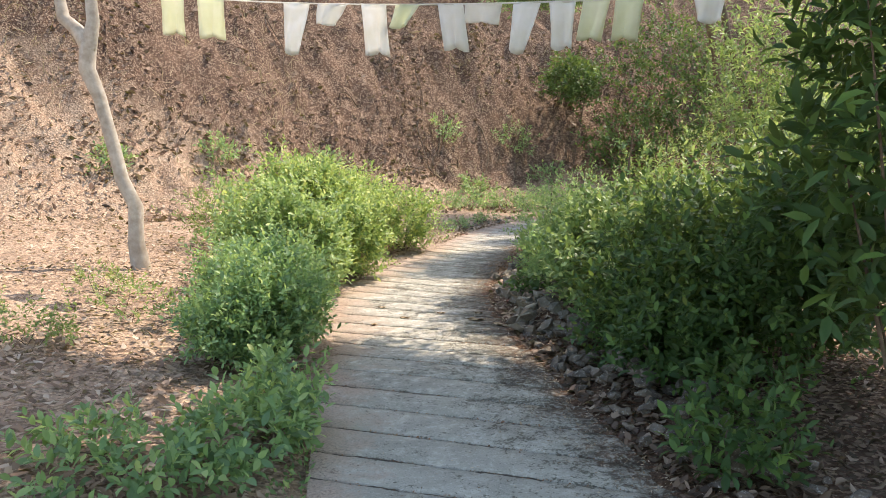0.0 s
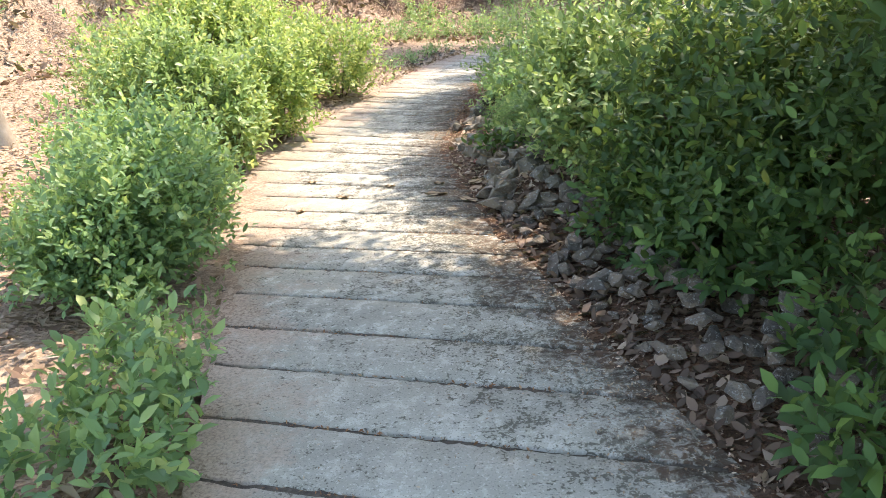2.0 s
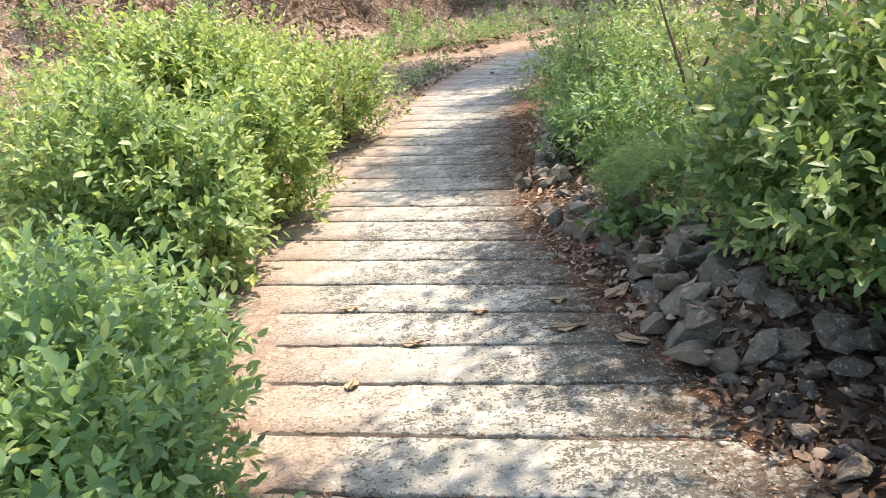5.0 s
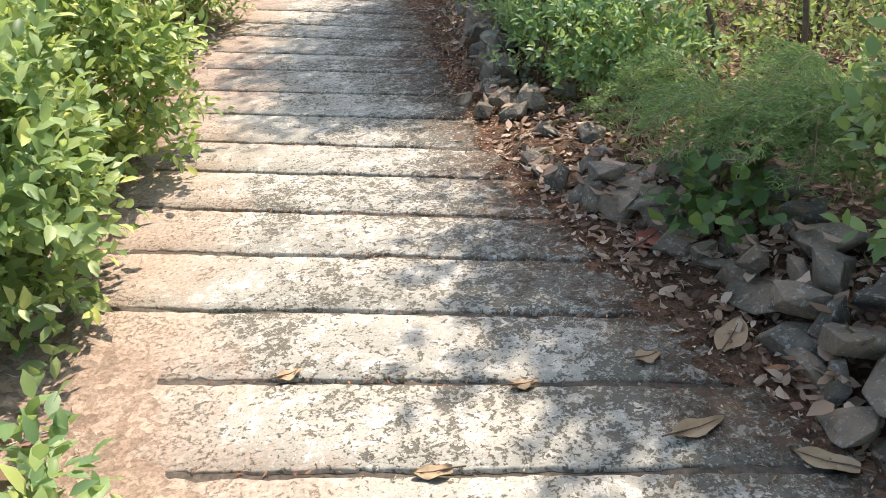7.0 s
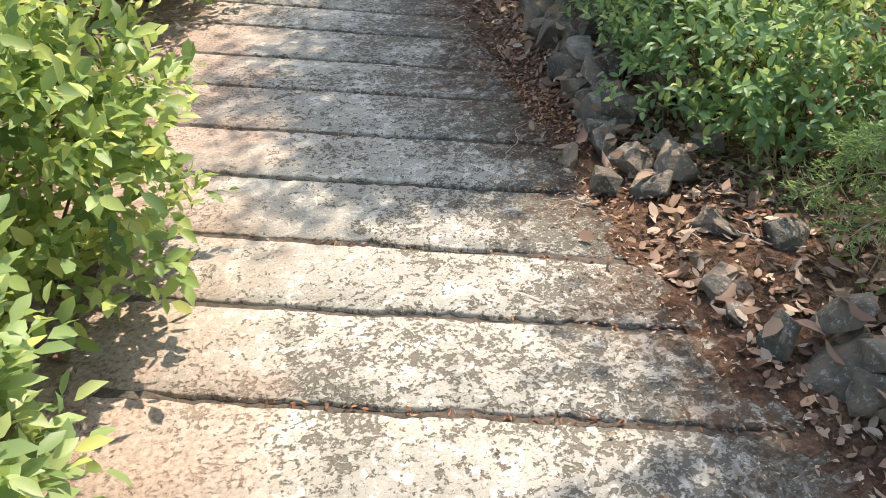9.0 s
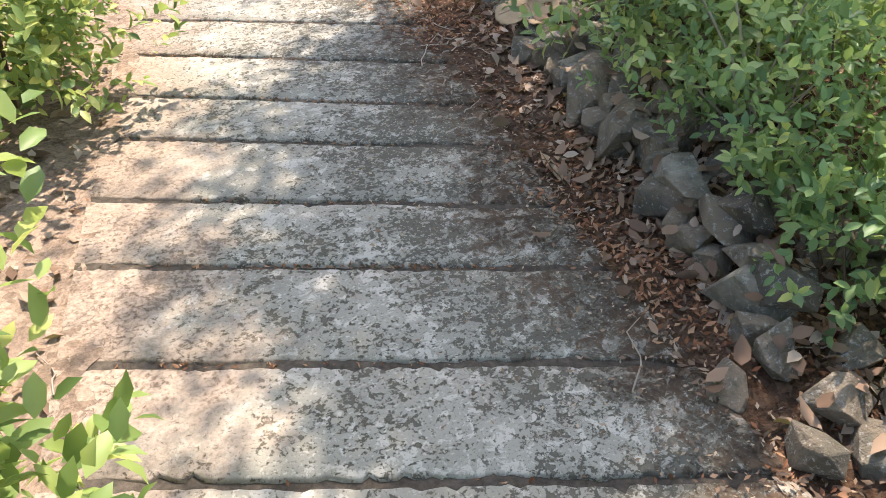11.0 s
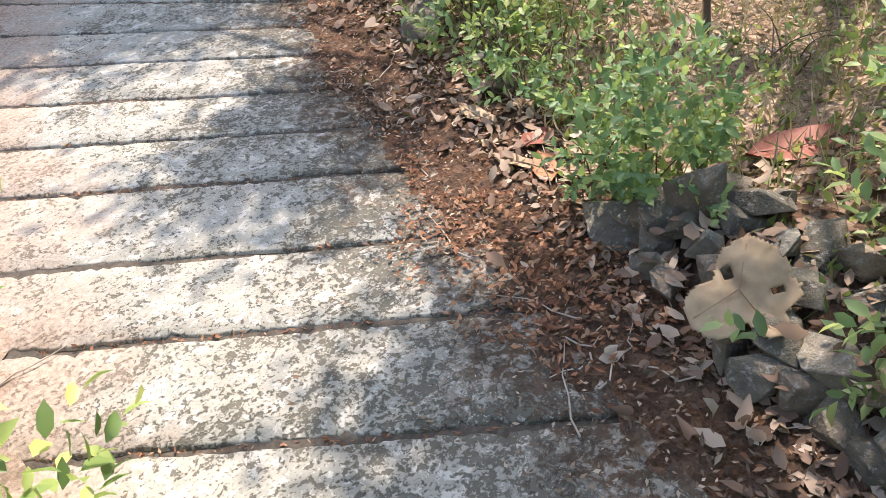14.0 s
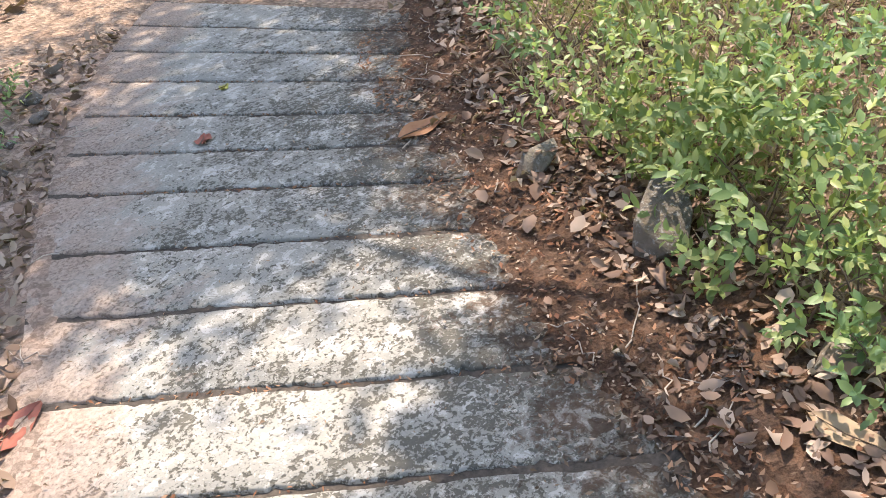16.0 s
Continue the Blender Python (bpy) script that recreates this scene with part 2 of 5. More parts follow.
def smooth_noise(x, y, scale, seed=0.0):
    """Cheap fractal noise on arrays, about -1 to 1."""
    x, y = np.asarray(x, float) * scale, np.asarray(y, float) * scale
    out, amp, f = 0.0, 0.5, 1.0
    for k in range(4):
        a, b = 1.3 * k + seed, 2.1 * k + 0.7 * seed
        out = out + amp * np.sin(f * x + a + 1.7 * np.sin(0.7 * f * y + b)) * np.cos(f * y * 0.9 + b + 1.3 * np.sin(0.8 * f * x + a))
        amp, f = amp * 0.55, f * 2.07
    return out


def grain(x, y, scale, seed, octaves=4):
    """Fractal value noise on arrays, about -1 to 1, with no visible period."""
    x, y = np.asarray(x, float) * scale, np.asarray(y, float) * scale
    out, amp = 0.0, 0.6

    def corner(i, j):
        h = (i * 374761393 + j * 668265263 + seed * 974634777) & 0xFFFFFFFF
        h = ((h ^ (h >> 13)) * 1274126177) & 0xFFFFFFFF
        return ((h ^ (h >> 16)) & 0xFFFF) / 32767.5 - 1.0

    for k in range(octaves):
        i, j = np.floor(x).astype(np.int64), np.floor(y).astype(np.int64)
        u, w = x - i, y - j
        u, w = u * u * (3 - 2 * u), w * w * (3 - 2 * w)
        out = out + amp * ((corner(i, j) * (1 - u) + corner(i + 1, j) * u) * (1 - w) + (corner(i, j + 1) * (1 - u) + corner(i + 1, j + 1) * u) * w)
        x, y, amp = x * 2.03 + 7.1, y * 2.03 + 3.7, amp * 0.52
    return out


def unit(v):
    return v / np.maximum(np.linalg.norm(v, axis=-1, keepdims=True), 1e-9)


LEAF4 = (np.array([(0, 0, 0), (0.45, 0.5, 0.10), (0.45, 0, 0), (0.45, -0.5, 0.10), (1, 0, -0.10)]),
         np.array([(0, 2, 1), (0, 3, 2), (1, 2, 4), (2, 3, 4)]))
LEAF8 = (np.array([(0, 0, 0), (0.28, 0.42, 0.06), (0.28, 0, 0), (0.28, -0.42, 0.06), (0.66, 0.43, 0.04), (0.66, 0, -0.03), (0.66, -0.43, 0.04), (1, 0, -0.13)]),
         np.array([(0, 2, 1), (0, 3, 2), (1, 2, 5), (1, 5, 4), (2, 3, 6), (2, 6, 5), (4, 5, 7), (5, 6, 7)]))


def leaves(pos, axis, normal, length, width, shape=LEAF4, curl=1.0):
    """Vertices and faces of one leaf at each place, along axis, facing normal."""
    tv, tf = shape
    n = len(pos)
    a = unit(axis)
    side = unit(np.cross(normal, a))
    nn = np.cross(a, side)
    L, W = np.broadcast_to(length, n)[:, None, None], np.broadcast_to(width, n)[:, None, None]
    c = np.broadcast_to(curl, n)[:, None, None]
    v = pos[:, None, :] + a[:, None, :] * (tv[None, :, 0:1] * L) + side[:, None, :] * (tv[None, :, 1:2] * W) + nn[:, None, :] * (tv[None, :, 2:3] * L * c)
    f = tf[None] + (np.arange(n) * len(tv))[:, None, None]
    return v.reshape(-1, 3), f.reshape(-1, 3)


def tube(points, radii, sides=6):
    """A tapered tube along points."""
    p = np.asarray(points, float)
    t = unit(np.gradient(p, axis=0))
    ref = np.array((0.31, 0.84, 0.44))
    u = unit(np.cross(t, ref))
    w = np.cross(t, u)
    ang = np.linspace(0, 2 * np.pi, sides, endpoint=False)
    r = np.asarray(radii, float)[:, None, None]
    v = p[:, None, :] + r * (np.cos(ang)[None, :, None] * u[:, None, :] + np.sin(ang)[None, :, None] * w[:, None, :])
    f = [(i * sides + j, i * sides + (j + 1) % sides, (i + 1) * sides + (j + 1) % sides, (i + 1) * sides + j) for i in range(len(p) - 1) for j in range(sides)]
    f.append(tuple((len(p) - 1) * sides + min(j, sides - 1) for j in (0, sides // 3, 2 * sides // 3, sides - 1)))
    return v.reshape(-1, 3), np.array(f)


# ---- plan ----
LEFT = [(0.45, -6), (0.45, -1), (0.33, 1.2), (0.06, 2.9), (-0.14, 3.9), (-0.28, 4.7), (-0.46, 5.6), (-0.66, 6.6), (-0.82, 7.3), (-0.90, 7.9), (-0.86, 8.5), (-0.74, 9.2), (-0.58, 10.0),
        (-0.42, 10.7), (-0.27, 11.3), (-0.13, 12.0), (0.0, 12.7), (0.14, 13.4), (0.30, 14.0), (0.47, 14.56), (0.79, 15.34), (1.18, 16.1), (1.75, 16.9), (2.6, 17.6), (4.2, 18.2), (8.0, 18.6)]
RIGHT = [(2.1, -6), (2.1, -1), (1.98, 1.2), (1.72, 2.8), (1.55, 3.6), (1.38, 4.2), (1.20, 4.95), (1.02, 5.85), (0.92, 6.5), (0.80, 7.1), (0.71, 7.7), (0.68, 8.3), (0.71, 9.1),
         (0.78, 9.75), (0.86, 10.3), (0.96, 10.9), (1.08, 11.5), (1.26, 12.1), (1.44, 12.75), (1.62, 13.4), (1.93, 14.2), (2.45, 15.1), (3.05, 15.8), (4.0, 16.4), (5.4, 16.8), (8.0, 17.0)]
BORDER = [(0.92, 6.4), (0.88, 6.7), (0.94, 7.06), (0.97, 7.34), (0.94, 7.57), (0.87, 7.77), (0.80, 7.98), (0.77, 8.25)]
BORDER_FAR = [(0.84, 9.25), (0.88, 9.47), (0.96, 9.72), (1.04, 10.05), (1.10, 10.30), (1.14, 10.55), (1.21, 10.92), (1.33, 11.32), (1.38, 11.5)]
FOOT = [(-60, -20), (-14, 5.5), (-7, 11), (-4, 14.6), (-1, 17.6), (2, 19.6), (6, 20.6), (11, 20.0), (18, 16.0), (60, 0)]
_l, _r, _f = np.array(LEFT, float), np.array(RIGHT, float), np.array(FOOT, float)


def x_left(y):
    return np.interp(y, _l[:, 1], _l[:, 0])


def x_right(y):
    return np.interp(y, _r[:, 1], _r[:, 0])


def ground_z(x, y):
    """Height of the ground sheet."""
    x, y = np.asarray(x, float), np.asarray(y, float)
    yy = np.minimum(y, 17.0)
    dl, dr = x_left(yy) - x, x - x_right(yy)
    out = np.maximum(np.maximum(dl, dr), 0.0)
    z = -0.05 + np.clip(out - 0.02, 0, 0.15) * 0.26
    z = z + np.clip(dl - 0.2, 0, 7) * 0.075 + np.clip(dr - 0.2, 0, 6) * 0.03
    z = z + 0.035 * smooth_noise(x, y, 2.1) * np.clip(out / 0.5, 0, 1)
    for border in (BORDER, BORDER_FAR):
        b = np.array(border)
        along = np.clip((y - b[0, 1]) / 0.3, 0, 1) * np.clip((b[-1, 1] - y) / 0.3, 0, 1)
        z = z + 0.12 * along * np.clip((x - np.interp(y, b[:, 1], b[:, 0]) - 0.08) / 0.16, 0, 1)
    far = np.clip((y - 17.0) / 2.0, 0, 1)
    z = z * (1 - far) + far * 0.02
    s = y - np.interp(x, _f[:, 0], _f[:, 1])
    slope = np.interp(x, (-14, -6, 0, 20), (0.70, 0.68, 0.80, 0.9))
    s = s * slope
    rough = 0.42 * grain(x, y, 0.7, 3) + 0.34 * np.abs(grain(x + 0.3 * y, y * 0.6, 1.6, 5)) + 0.20 * grain(x, y, 3.4, 8, 3)
    up = np.clip(s, 0, 1.6) * 0.55 + np.clip(s - 1.6, 0, 5.0) * 1.55 + np.clip(s - 6.6, 0, 40) * 0.12
    return z + up + rough * np.clip(s / 1.2, 0, 1) * np.clip((14 - s) / 6, 0, 1)


# ---- ground ----
def spaced(lo, a, b, hi, step, grow=1.35):
    core = list(np.arange(a, b + 1e-6, step))
    x, d, left = a, step, []
    while x > lo:
        d *= grow
        x -= d
        left.append(x)
    x, d, right = b, step, []
    while x < hi:
        d *= grow
        x += d
        right.append(x)
    return np.array(left[::-1] + core + right)


def build_ground():
    xs, ys = spaced(-900, -11.0, 9.0, 900, 0.11), spaced(-900, 1.5, 27.0, 900, 0.11)
    X, Y = np.meshgrid(xs, ys)
    Z = ground_z(X, Y)
    v = np.stack([X, Y, Z], -1).reshape(-1, 3)
    nx = len(xs)
    i = (np.arange(len(ys) - 1)[:, None] * nx + np.arange(nx - 1)[None]).ravel()
    f = np.stack([i, i + 1, i + nx + 1, i + nx], -1)
    me = mesh_of("ground", v, f, SOIL, True)
    # mask paints shade mid-bank and right of the path; lower where sun falls
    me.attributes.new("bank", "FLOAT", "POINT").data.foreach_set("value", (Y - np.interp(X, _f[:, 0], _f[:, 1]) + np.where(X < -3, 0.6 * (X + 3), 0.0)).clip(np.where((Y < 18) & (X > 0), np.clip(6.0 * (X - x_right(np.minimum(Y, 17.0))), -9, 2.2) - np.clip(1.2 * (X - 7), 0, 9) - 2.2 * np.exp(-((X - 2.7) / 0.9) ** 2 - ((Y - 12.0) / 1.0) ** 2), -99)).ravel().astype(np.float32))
    tagged(new("ground", me), "reddish brown soil strewn with dry leaves, rising to a steep bank", "ground", kind="structure")


build_ground()

# ---- the grooved path: one concrete strip between each two grooves ----
# each groove: its y where x = 0.3, and its slope dy/dx
GROOVES = [(3.45, -0.26), (3.76, -0.27), (4.10, -0.28), (4.48, -0.28), (4.83, -0.28), (5.20, -0.28), (5.55, -0.29), (5.88, -0.29), (6.20, -0.30), (6.55, -0.30), (6.87, -0.32), (7.19, -0.36),
           (7.52, -0.39), (7.86, -0.42), (8.18, -0.46), (8.54, -0.48), (8.86, -0.52), (9.25, -0.52), (9.61, -0.54), (10.01, -0.57), (10.35, -0.61), (10.75, -0.65), (11.10, -0.69), (11.51, -0.71),
           (11.94, -0.69), (12.34, -0.70), (12.82, -0.73), (13.22, -0.78), (13.65, -0.83), (14.12, -0.88), (14.60, -0.95), (15.19, -1.08), (15.72, -1.18), (16.36, -1.32), (17.12, -1.48), (17.98, -1.66), (19.0, -1.9), (20.3, -2.2)]
GROOVES = [(3.45 - 0.335 * k, -0.26 + 0.012 * k) for k in range(20, 0, -1)] + GROOVES


def on_edge(edge, y0, slope):
    """Where a groove's line meets an edge of the path."""
    for (ax, ay), (bx, by) in zip(edge, edge[1:]):
        fa, fb = ay - y0 - slope * (ax - 0.3), by - y0 - slope * (bx - 0.3)
        if fa <= 0 < fb:
            k = fa / (fa - fb)
            return np.array((ax + k * (bx - ax), ay + k * (by - ay)))
    return None


def dust_reach(y):
    """How far the dust lies over the left edge."""
    return np.interp(y, (3.0, 5.5, 6.3, 7.0, 8.0, 9.5, 11.0, 13.0, 14.0, 16.0), (0.0, 0.08, 0.22, 0.26, 0.20, 0.18, 0.12, 0.08, 0.12, 0.18))


def build_path():
    path = tagged(new("path"), "grey concrete garden path with cross grooves and mossy stains", "path", kind="structure")
    lines = [(on_edge(LEFT, y, s), on_edge(RIGHT, y, s)) for y, s in GROOVES]
    lines = [l for l in lines if l[0] is not None and l[1] is not None]
    # bed under the strips, silted up in places and near the soil side
    m = 60
    bu = np.linspace(0, 1, m + 1)
    v = []
    for l, r in lines:
        p = l[None] * (1 - bu[:, None]) + r[None] * bu[:, None]
        across = bu * np.linalg.norm(r - l)
        silt = np.clip((dust_reach(l[1]) + 0.10 - across) / 0.14, 0, 1)
        silt = np.maximum(silt, np.clip(0.25 + 1.3 * smooth_noise(p[:, 0] * 2 + 9 * l[1], p[:, 1], 2.6, 3.0), 0, 0.85))
        v.append(np.column_stack([p, -0.015 + 0.0125 * silt + 0.0015 * smooth_noise(p[:, 0], p[:, 1] * 3, 40.0)]))
    v = np.concatenate(v)
    k = (np.arange(len(lines) - 1)[:, None] * (m + 1) + np.arange(m)[None]).ravel()
    f = np.stack([k, k + 1, k + m + 2, k + m + 1], -1)
    child("path_bed", mesh_of("path_bed", v, f, GROOVE), path, "dark gritty bed showing in the grooves")
    n = 84
    u = np.linspace(0, 1, n + 1)
    for i in range(len(lines) - 1):
        (la, ra), (lb, rb) = lines[i], lines[i + 1]
        along = unit(np.array(lb + rb - la - ra, float)[None])[0]
        rng = np.random.default_rng(100 + i)

        def line(a, b, sign, wide, k):
            p = a[None] * (1 - u[:, None]) + b[None] * u[:, None]
            wob = 0.009 * smooth_noise(p[:, 0] * 3 + 5.1 * k, p[:, 1] * 2, 2.4) + 0.004 * smooth_noise(p[:, 0] * 9 + 2.3 * k, p[:, 1] * 5, 6.0)
            chip = np.abs(rng.normal(0, 0.0035, n + 1)) + np.where(rng.random(n + 1) < 0.06, rng.uniform(0.004, 0.016, n + 1), 0.0)
            return p + along[None] * (sign * (wide + chip) + wob)[:, None]

        near, far = line(la, ra, 1, 0.008, i), line(lb, rb, -1, 0.008, i + 1)
        near_top, far_top = near + along * 0.007, far - along * 0.007
        rows = [(near, -0.016), (near + along * 0.0025, -0.005), (near_top, 0.0), ((near_top * 2 + far_top) / 3, 0.0006), ((near_top + far_top * 2) / 3, 0.0006), (far_top, 0.0), (far - along * 0.0025, -0.005), (far, -0.016)]
        P = np.concatenate([np.column_stack([p, np.full(n + 1, z) + (rng.normal(0, 0.0005, n + 1) if z >= 0 else 0)]) for p, z in rows])
        k = (np.arange(7)[:, None] * (n + 1) + np.arange(n)[None]).ravel()
        F = np.stack([k, k + 1, k + n + 2, k + n + 1], -1)
        me = mesh_of("concrete_strip", P, F, CONCRETE)
        for edge, cols in (("from_left", u), ("from_right", 1 - u)):
            me.attributes.new(edge, "FLOAT", "POINT").data.foreach_set("value", np.tile(cols * np.linalg.norm(ra - la) - (dust_reach(0.5 * (la[1] + lb[1])) if edge == "from_left" else 0.0), 8))
        me.attributes.new("worn", "FLOAT", "POINT").data.foreach_set("value", np.full(8 * (n + 1), float(np.interp(0.5 * (la[1] + lb[1]), (4.0, 6.4), (0.4, 1.0)))))
        child("concrete_strip", me, path)


build_path()


def verge(name, label, edge_x, side, inside, outside, y0, y1, material, z, seed):
    """A thin, ragged skin of dirt lying over the path's edge."""
    ys = np.arange(y0, y1, 0.022)
    cols = np.linspace(0, 1, 12)
    e = edge_x(ys)
    reach = (np.interp(ys, *inside) if isinstance(inside, tuple) else inside) * np.clip(0.6 + 0.6 * smooth_noise(ys, ys * 0 + seed, 2.9, seed) + 0.5 * smooth_noise(ys, ys * 0, 23.0, seed), 0.05, 1.8)
    reach = reach * np.clip(np.minimum(ys - y0, y1 - ys) / 0.5, 0, 1)
    v = []
    for c in cols:
        x = e + side * (-reach * (1 - c) + outside * c)
        inner = np.clip((e - x) * side, -1, 1)
        h = np.where(inner > 0, z * np.clip((1 - (1 - c)) * 6, 0, 1) + 0.0035, np.maximum(ground_z(x, ys) + 0.012, -0.01) * 1.0)
        if c == 0:
            h = np.full_like(ys, 0.0005)
        v.append(np.column_stack([x, ys, h + 0.003 * smooth_noise(x, ys, 21, seed) * (c > 0)]))
    v = np.stack(v, 1).reshape(-1, 3)
    m = len(cols)
    k = (np.arange(len(ys) - 1)[:, None] * m + np.arange(m - 1)[None]).ravel()
    f = np.stack([k, k + 1, k + m + 1, k + m], -1)
    tagged(new(name, mesh_of(name, v, f, material, True)), label, "dirt", kind="structure")


verge("verge", "dusty tan soil spilling over the path edge", x_left, -1, ((4.4, 6.0, 7.0, 8.2, 9.5, 11.0, 13.0, 16.4), (0.05, 0.16, 0.24, 0.14, 0.12, 0.08, 0.10, 0.14)), 0.5, 4.4, 16.4, DIRT, 0.006, 1.0)
verge("verge", "dark brown humus creeping over the path edge", x_right, 1, ((2.0, 8.0, 10.6, 11.3, 13.0, 14.5, 16.0), (0.08, 0.07, 0.04, 0.12, 0.18, 0.10, 0.08)), 0.5, 2.0, 16.0, HUMUS, 0.008, 4.0)

# ---- litter ----
def ground_normal(x, y, e=0.06):
    return unit(np.stack([(ground_z(x - e, y) - ground_z(x + e, y)) / (2 * e), (ground_z(x, y - e) - ground_z(x, y + e)) / (2 * e), np.ones_like(x)], -1))


def surface_z(x, y):
    on = (x > x_left(y)) & (x < x_right(y)) & (y < 17)
    return np.where(on, 0.004, np.maximum(ground_z(x, y) + 0.012, -0.010) + 0.004)


def litter(name, label, x, y, length, material, tilt=0.22, wide=0.5, curl=0.9, lift=0.006, category="leaf litter", shape=LEAF4):
    n = len(x)
    nrm = unit(ground_normal(x, y) + RNG.normal(0, tilt, (n, 3)))
    ang = RNG.uniform(0, 2 * np.pi, n)
    axis = np.stack([np.cos(ang), np.sin(ang), np.zeros(n)], -1)
    axis = unit(axis - nrm * np.sum(axis * nrm, -1, keepdims=True))
    L = length * RNG.uniform(0.55, 1.35, n)
    pos = np.stack([x, y, surface_z(x, y) + lift + np.abs(axis[:, 2]) * L * 0.5], -1)
    v, f = leaves(pos - axis * L[:, None] * 0.5, axis, nrm, L, L * wide * RNG.uniform(0.6, 1.2, n), shape, RNG.normal(0, curl, n))
    return tagged(new(name, mesh_of(name, v, f, material)), label, category, kind="stuff")


def scatter(n, x0, x1, y0, y1, keep):
    x, y = RNG.uniform(x0, x1, n), RNG.uniform(y0, y1, n)
    k = keep(x, y)
    return x[k], y[k]


x, y = scatter(52000, -8, -0.2, 2, 14.5, lambda x, y: (x < x_left(y) - 0.1) & (RNG.random(len(x)) < np.clip(0.5 + 0.8 * smooth_noise(x, y, 1.5), 0.2, 1) * np.interp(y, (5.0, 6.5), (1.0, 0.5))))
litter("leaf_litter", "dry brown leaves scattered over the bare soil", x, y, 0.075, DRY)
x, y = scatter(70000, -10, 9, 9, 25, lambda x, y: (y > np.interp(x, _f[:, 0], _f[:, 1]) - 1.5) & (RNG.random(len(x)) < np.clip(0.28 + 1.1 * grain(x, y, 0.7, 3), 0.04, 1)))
litter("leaf_litter", "fallen brown leaves lodged on the steep bank", x, y, 0.13, DRY_BANK, 0.6)
x, y = scatter(16000, -10, 7, 9, 24, lambda x, y: (y > np.interp(x, _f[:, 0], _f[:, 1]) - 0.5) & (RNG.random(len(x)) < np.clip(0.2 + 1.2 * grain(x, y, 0.9, 12), 0.0, 1)))
litter("leaf_litter", "dark rotting leaves in the hollows of the bank", x, y, 0.15, DRY_DARK, 0.6)
x, y = scatter(80000, 0.6, 6.0, 2.0, 17, lambda x, y: (x > x_right(y) + np.where(y > 8.8, 0.16, 0.0)) & (RNG.random(len(x)) < 0.2 + np.exp(-(x - x_right(y)) / 0.9)))
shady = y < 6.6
litter("leaf_litter", "dry leaves piled along the rock border", x[~shady], y[~shady], 0.040, DRY, 0.32, 0.55, 1.3, shape=LEAF8)
# same litter as above, darkened in colour where the hedge shades it
litter("leaf_litter", "brown leaves under the hedge, coloured darker for its shade", x[shady], y[shady], 0.055, DRY_DARK, 0.32, 0.55, 1.3, shape=LEAF8)
x, y = scatter(3600, 0.6, 4.0, 2.0, 16.5, lambda x, y: (x > x_right(y) + 0.05) & (RNG.random(len(x)) < np.exp(-(x - x_right(y)) / 0.8)))
litter("leaf_litter", "larger curled brown leaves along the rock border", x[y > 6.6], y[y > 6.6], 0.062, DRY, 0.3, 0.6, 1.6, shape=LEAF8)
x, y = scatter(95000, 0.3, 2.8, 7.5, 16.5, lambda x, y: (y > 8.8 + 0.5 * smooth_noise(x, y, 4)) & (np.abs(x - x_right(y) - np.interp(y, (9.0, 10.9, 11.6), (0.20, 0.20, 0.07))) < 0.27 * (1 + 0.6 * smooth_noise(y, y, 2.3))) & (RNG.random(len(x)) < np.clip(0.5 + 1.3 * smooth_noise(x, y, 3.1, 2), 0.08, 1)))
hue = smooth_noise(x, y, 2.7, 11) + RNG.normal(0, 0.22, len(x)) + 0.7 * np.exp(-((y - 11.75) / 0.4) ** 2) - 0.12
litter("leaf_litter", "rust brown crumbled leaves along the path edge", x[hue > 0], y[hue > 0], 0.024, DRY_RED, 0.3, 0.45, lift=0.010)
litter("leaf_litter", "dark brown leaf mould along the path edge", x[hue <= 0], y[hue <= 0], 0.024, DRY_DARK, 0.3, 0.45, lift=0.010)
x, y = scatter(3000, 0.4, 3.0, 8.6, 16.5, lambda x, y: RNG.random(len(x)) < np.exp(-((x - x_right(y) - 0.22) / 0.22) ** 2) * np.clip(0.6 + smooth_noise(x, y, 2.9, 5), 0.1, 1))
litter("leaf_litter", "curled tan leaves fallen along the rock border", x, y, 0.052, DRY, 0.45, 0.6, 2.2, lift=0.014, shape=LEAF8)
x, y = scatter(60000, 0.2, 2.8, 3.0, 16.5, lambda x, y: RNG.random(len(x)) < np.exp(-np.abs(x - x_right(y) + 0.02) / (0.17 + 0.07 * smooth_noise(y, y, 2.3))))
litter("leaf_crumbs", "small broken leaf crumbs lying on the concrete", x, y, 0.015, DRY, 0.25, 0.5)
x, y = scatter(2600, -0.9, 2.0, 3.0, 16.5, lambda x, y: (x > x_left(y)) & (x < x_right(y)))
litter("leaf_crumbs", "small bits of leaf and twig on the concrete", x, y, 0.013, DRY, 0.2, 0.35)
x, y = scatter(4200, -1.4, 1.2, 5.0, 16.5, lambda x, y: np.abs(x - x_left(y) + 0.16) < 0.17)
litter("leaf_litter", "dry leaves gathered under the hedge edge", x, y, 0.04, DRY, 0.4)

x, y = scatter(9000, -1.6, 1.6, 12.4, 16.6, lambda x, y: (x < x_left(y) - 0.01) & (RNG.random(len(x)) < np.exp(-(x_left(y) - x) / 0.6)))
litter("leaf_litter", "grey brown dead leaves beside the path", x, y, 0.055, DRY, 0.4, 0.5, 1.6, shape=LEAF8)


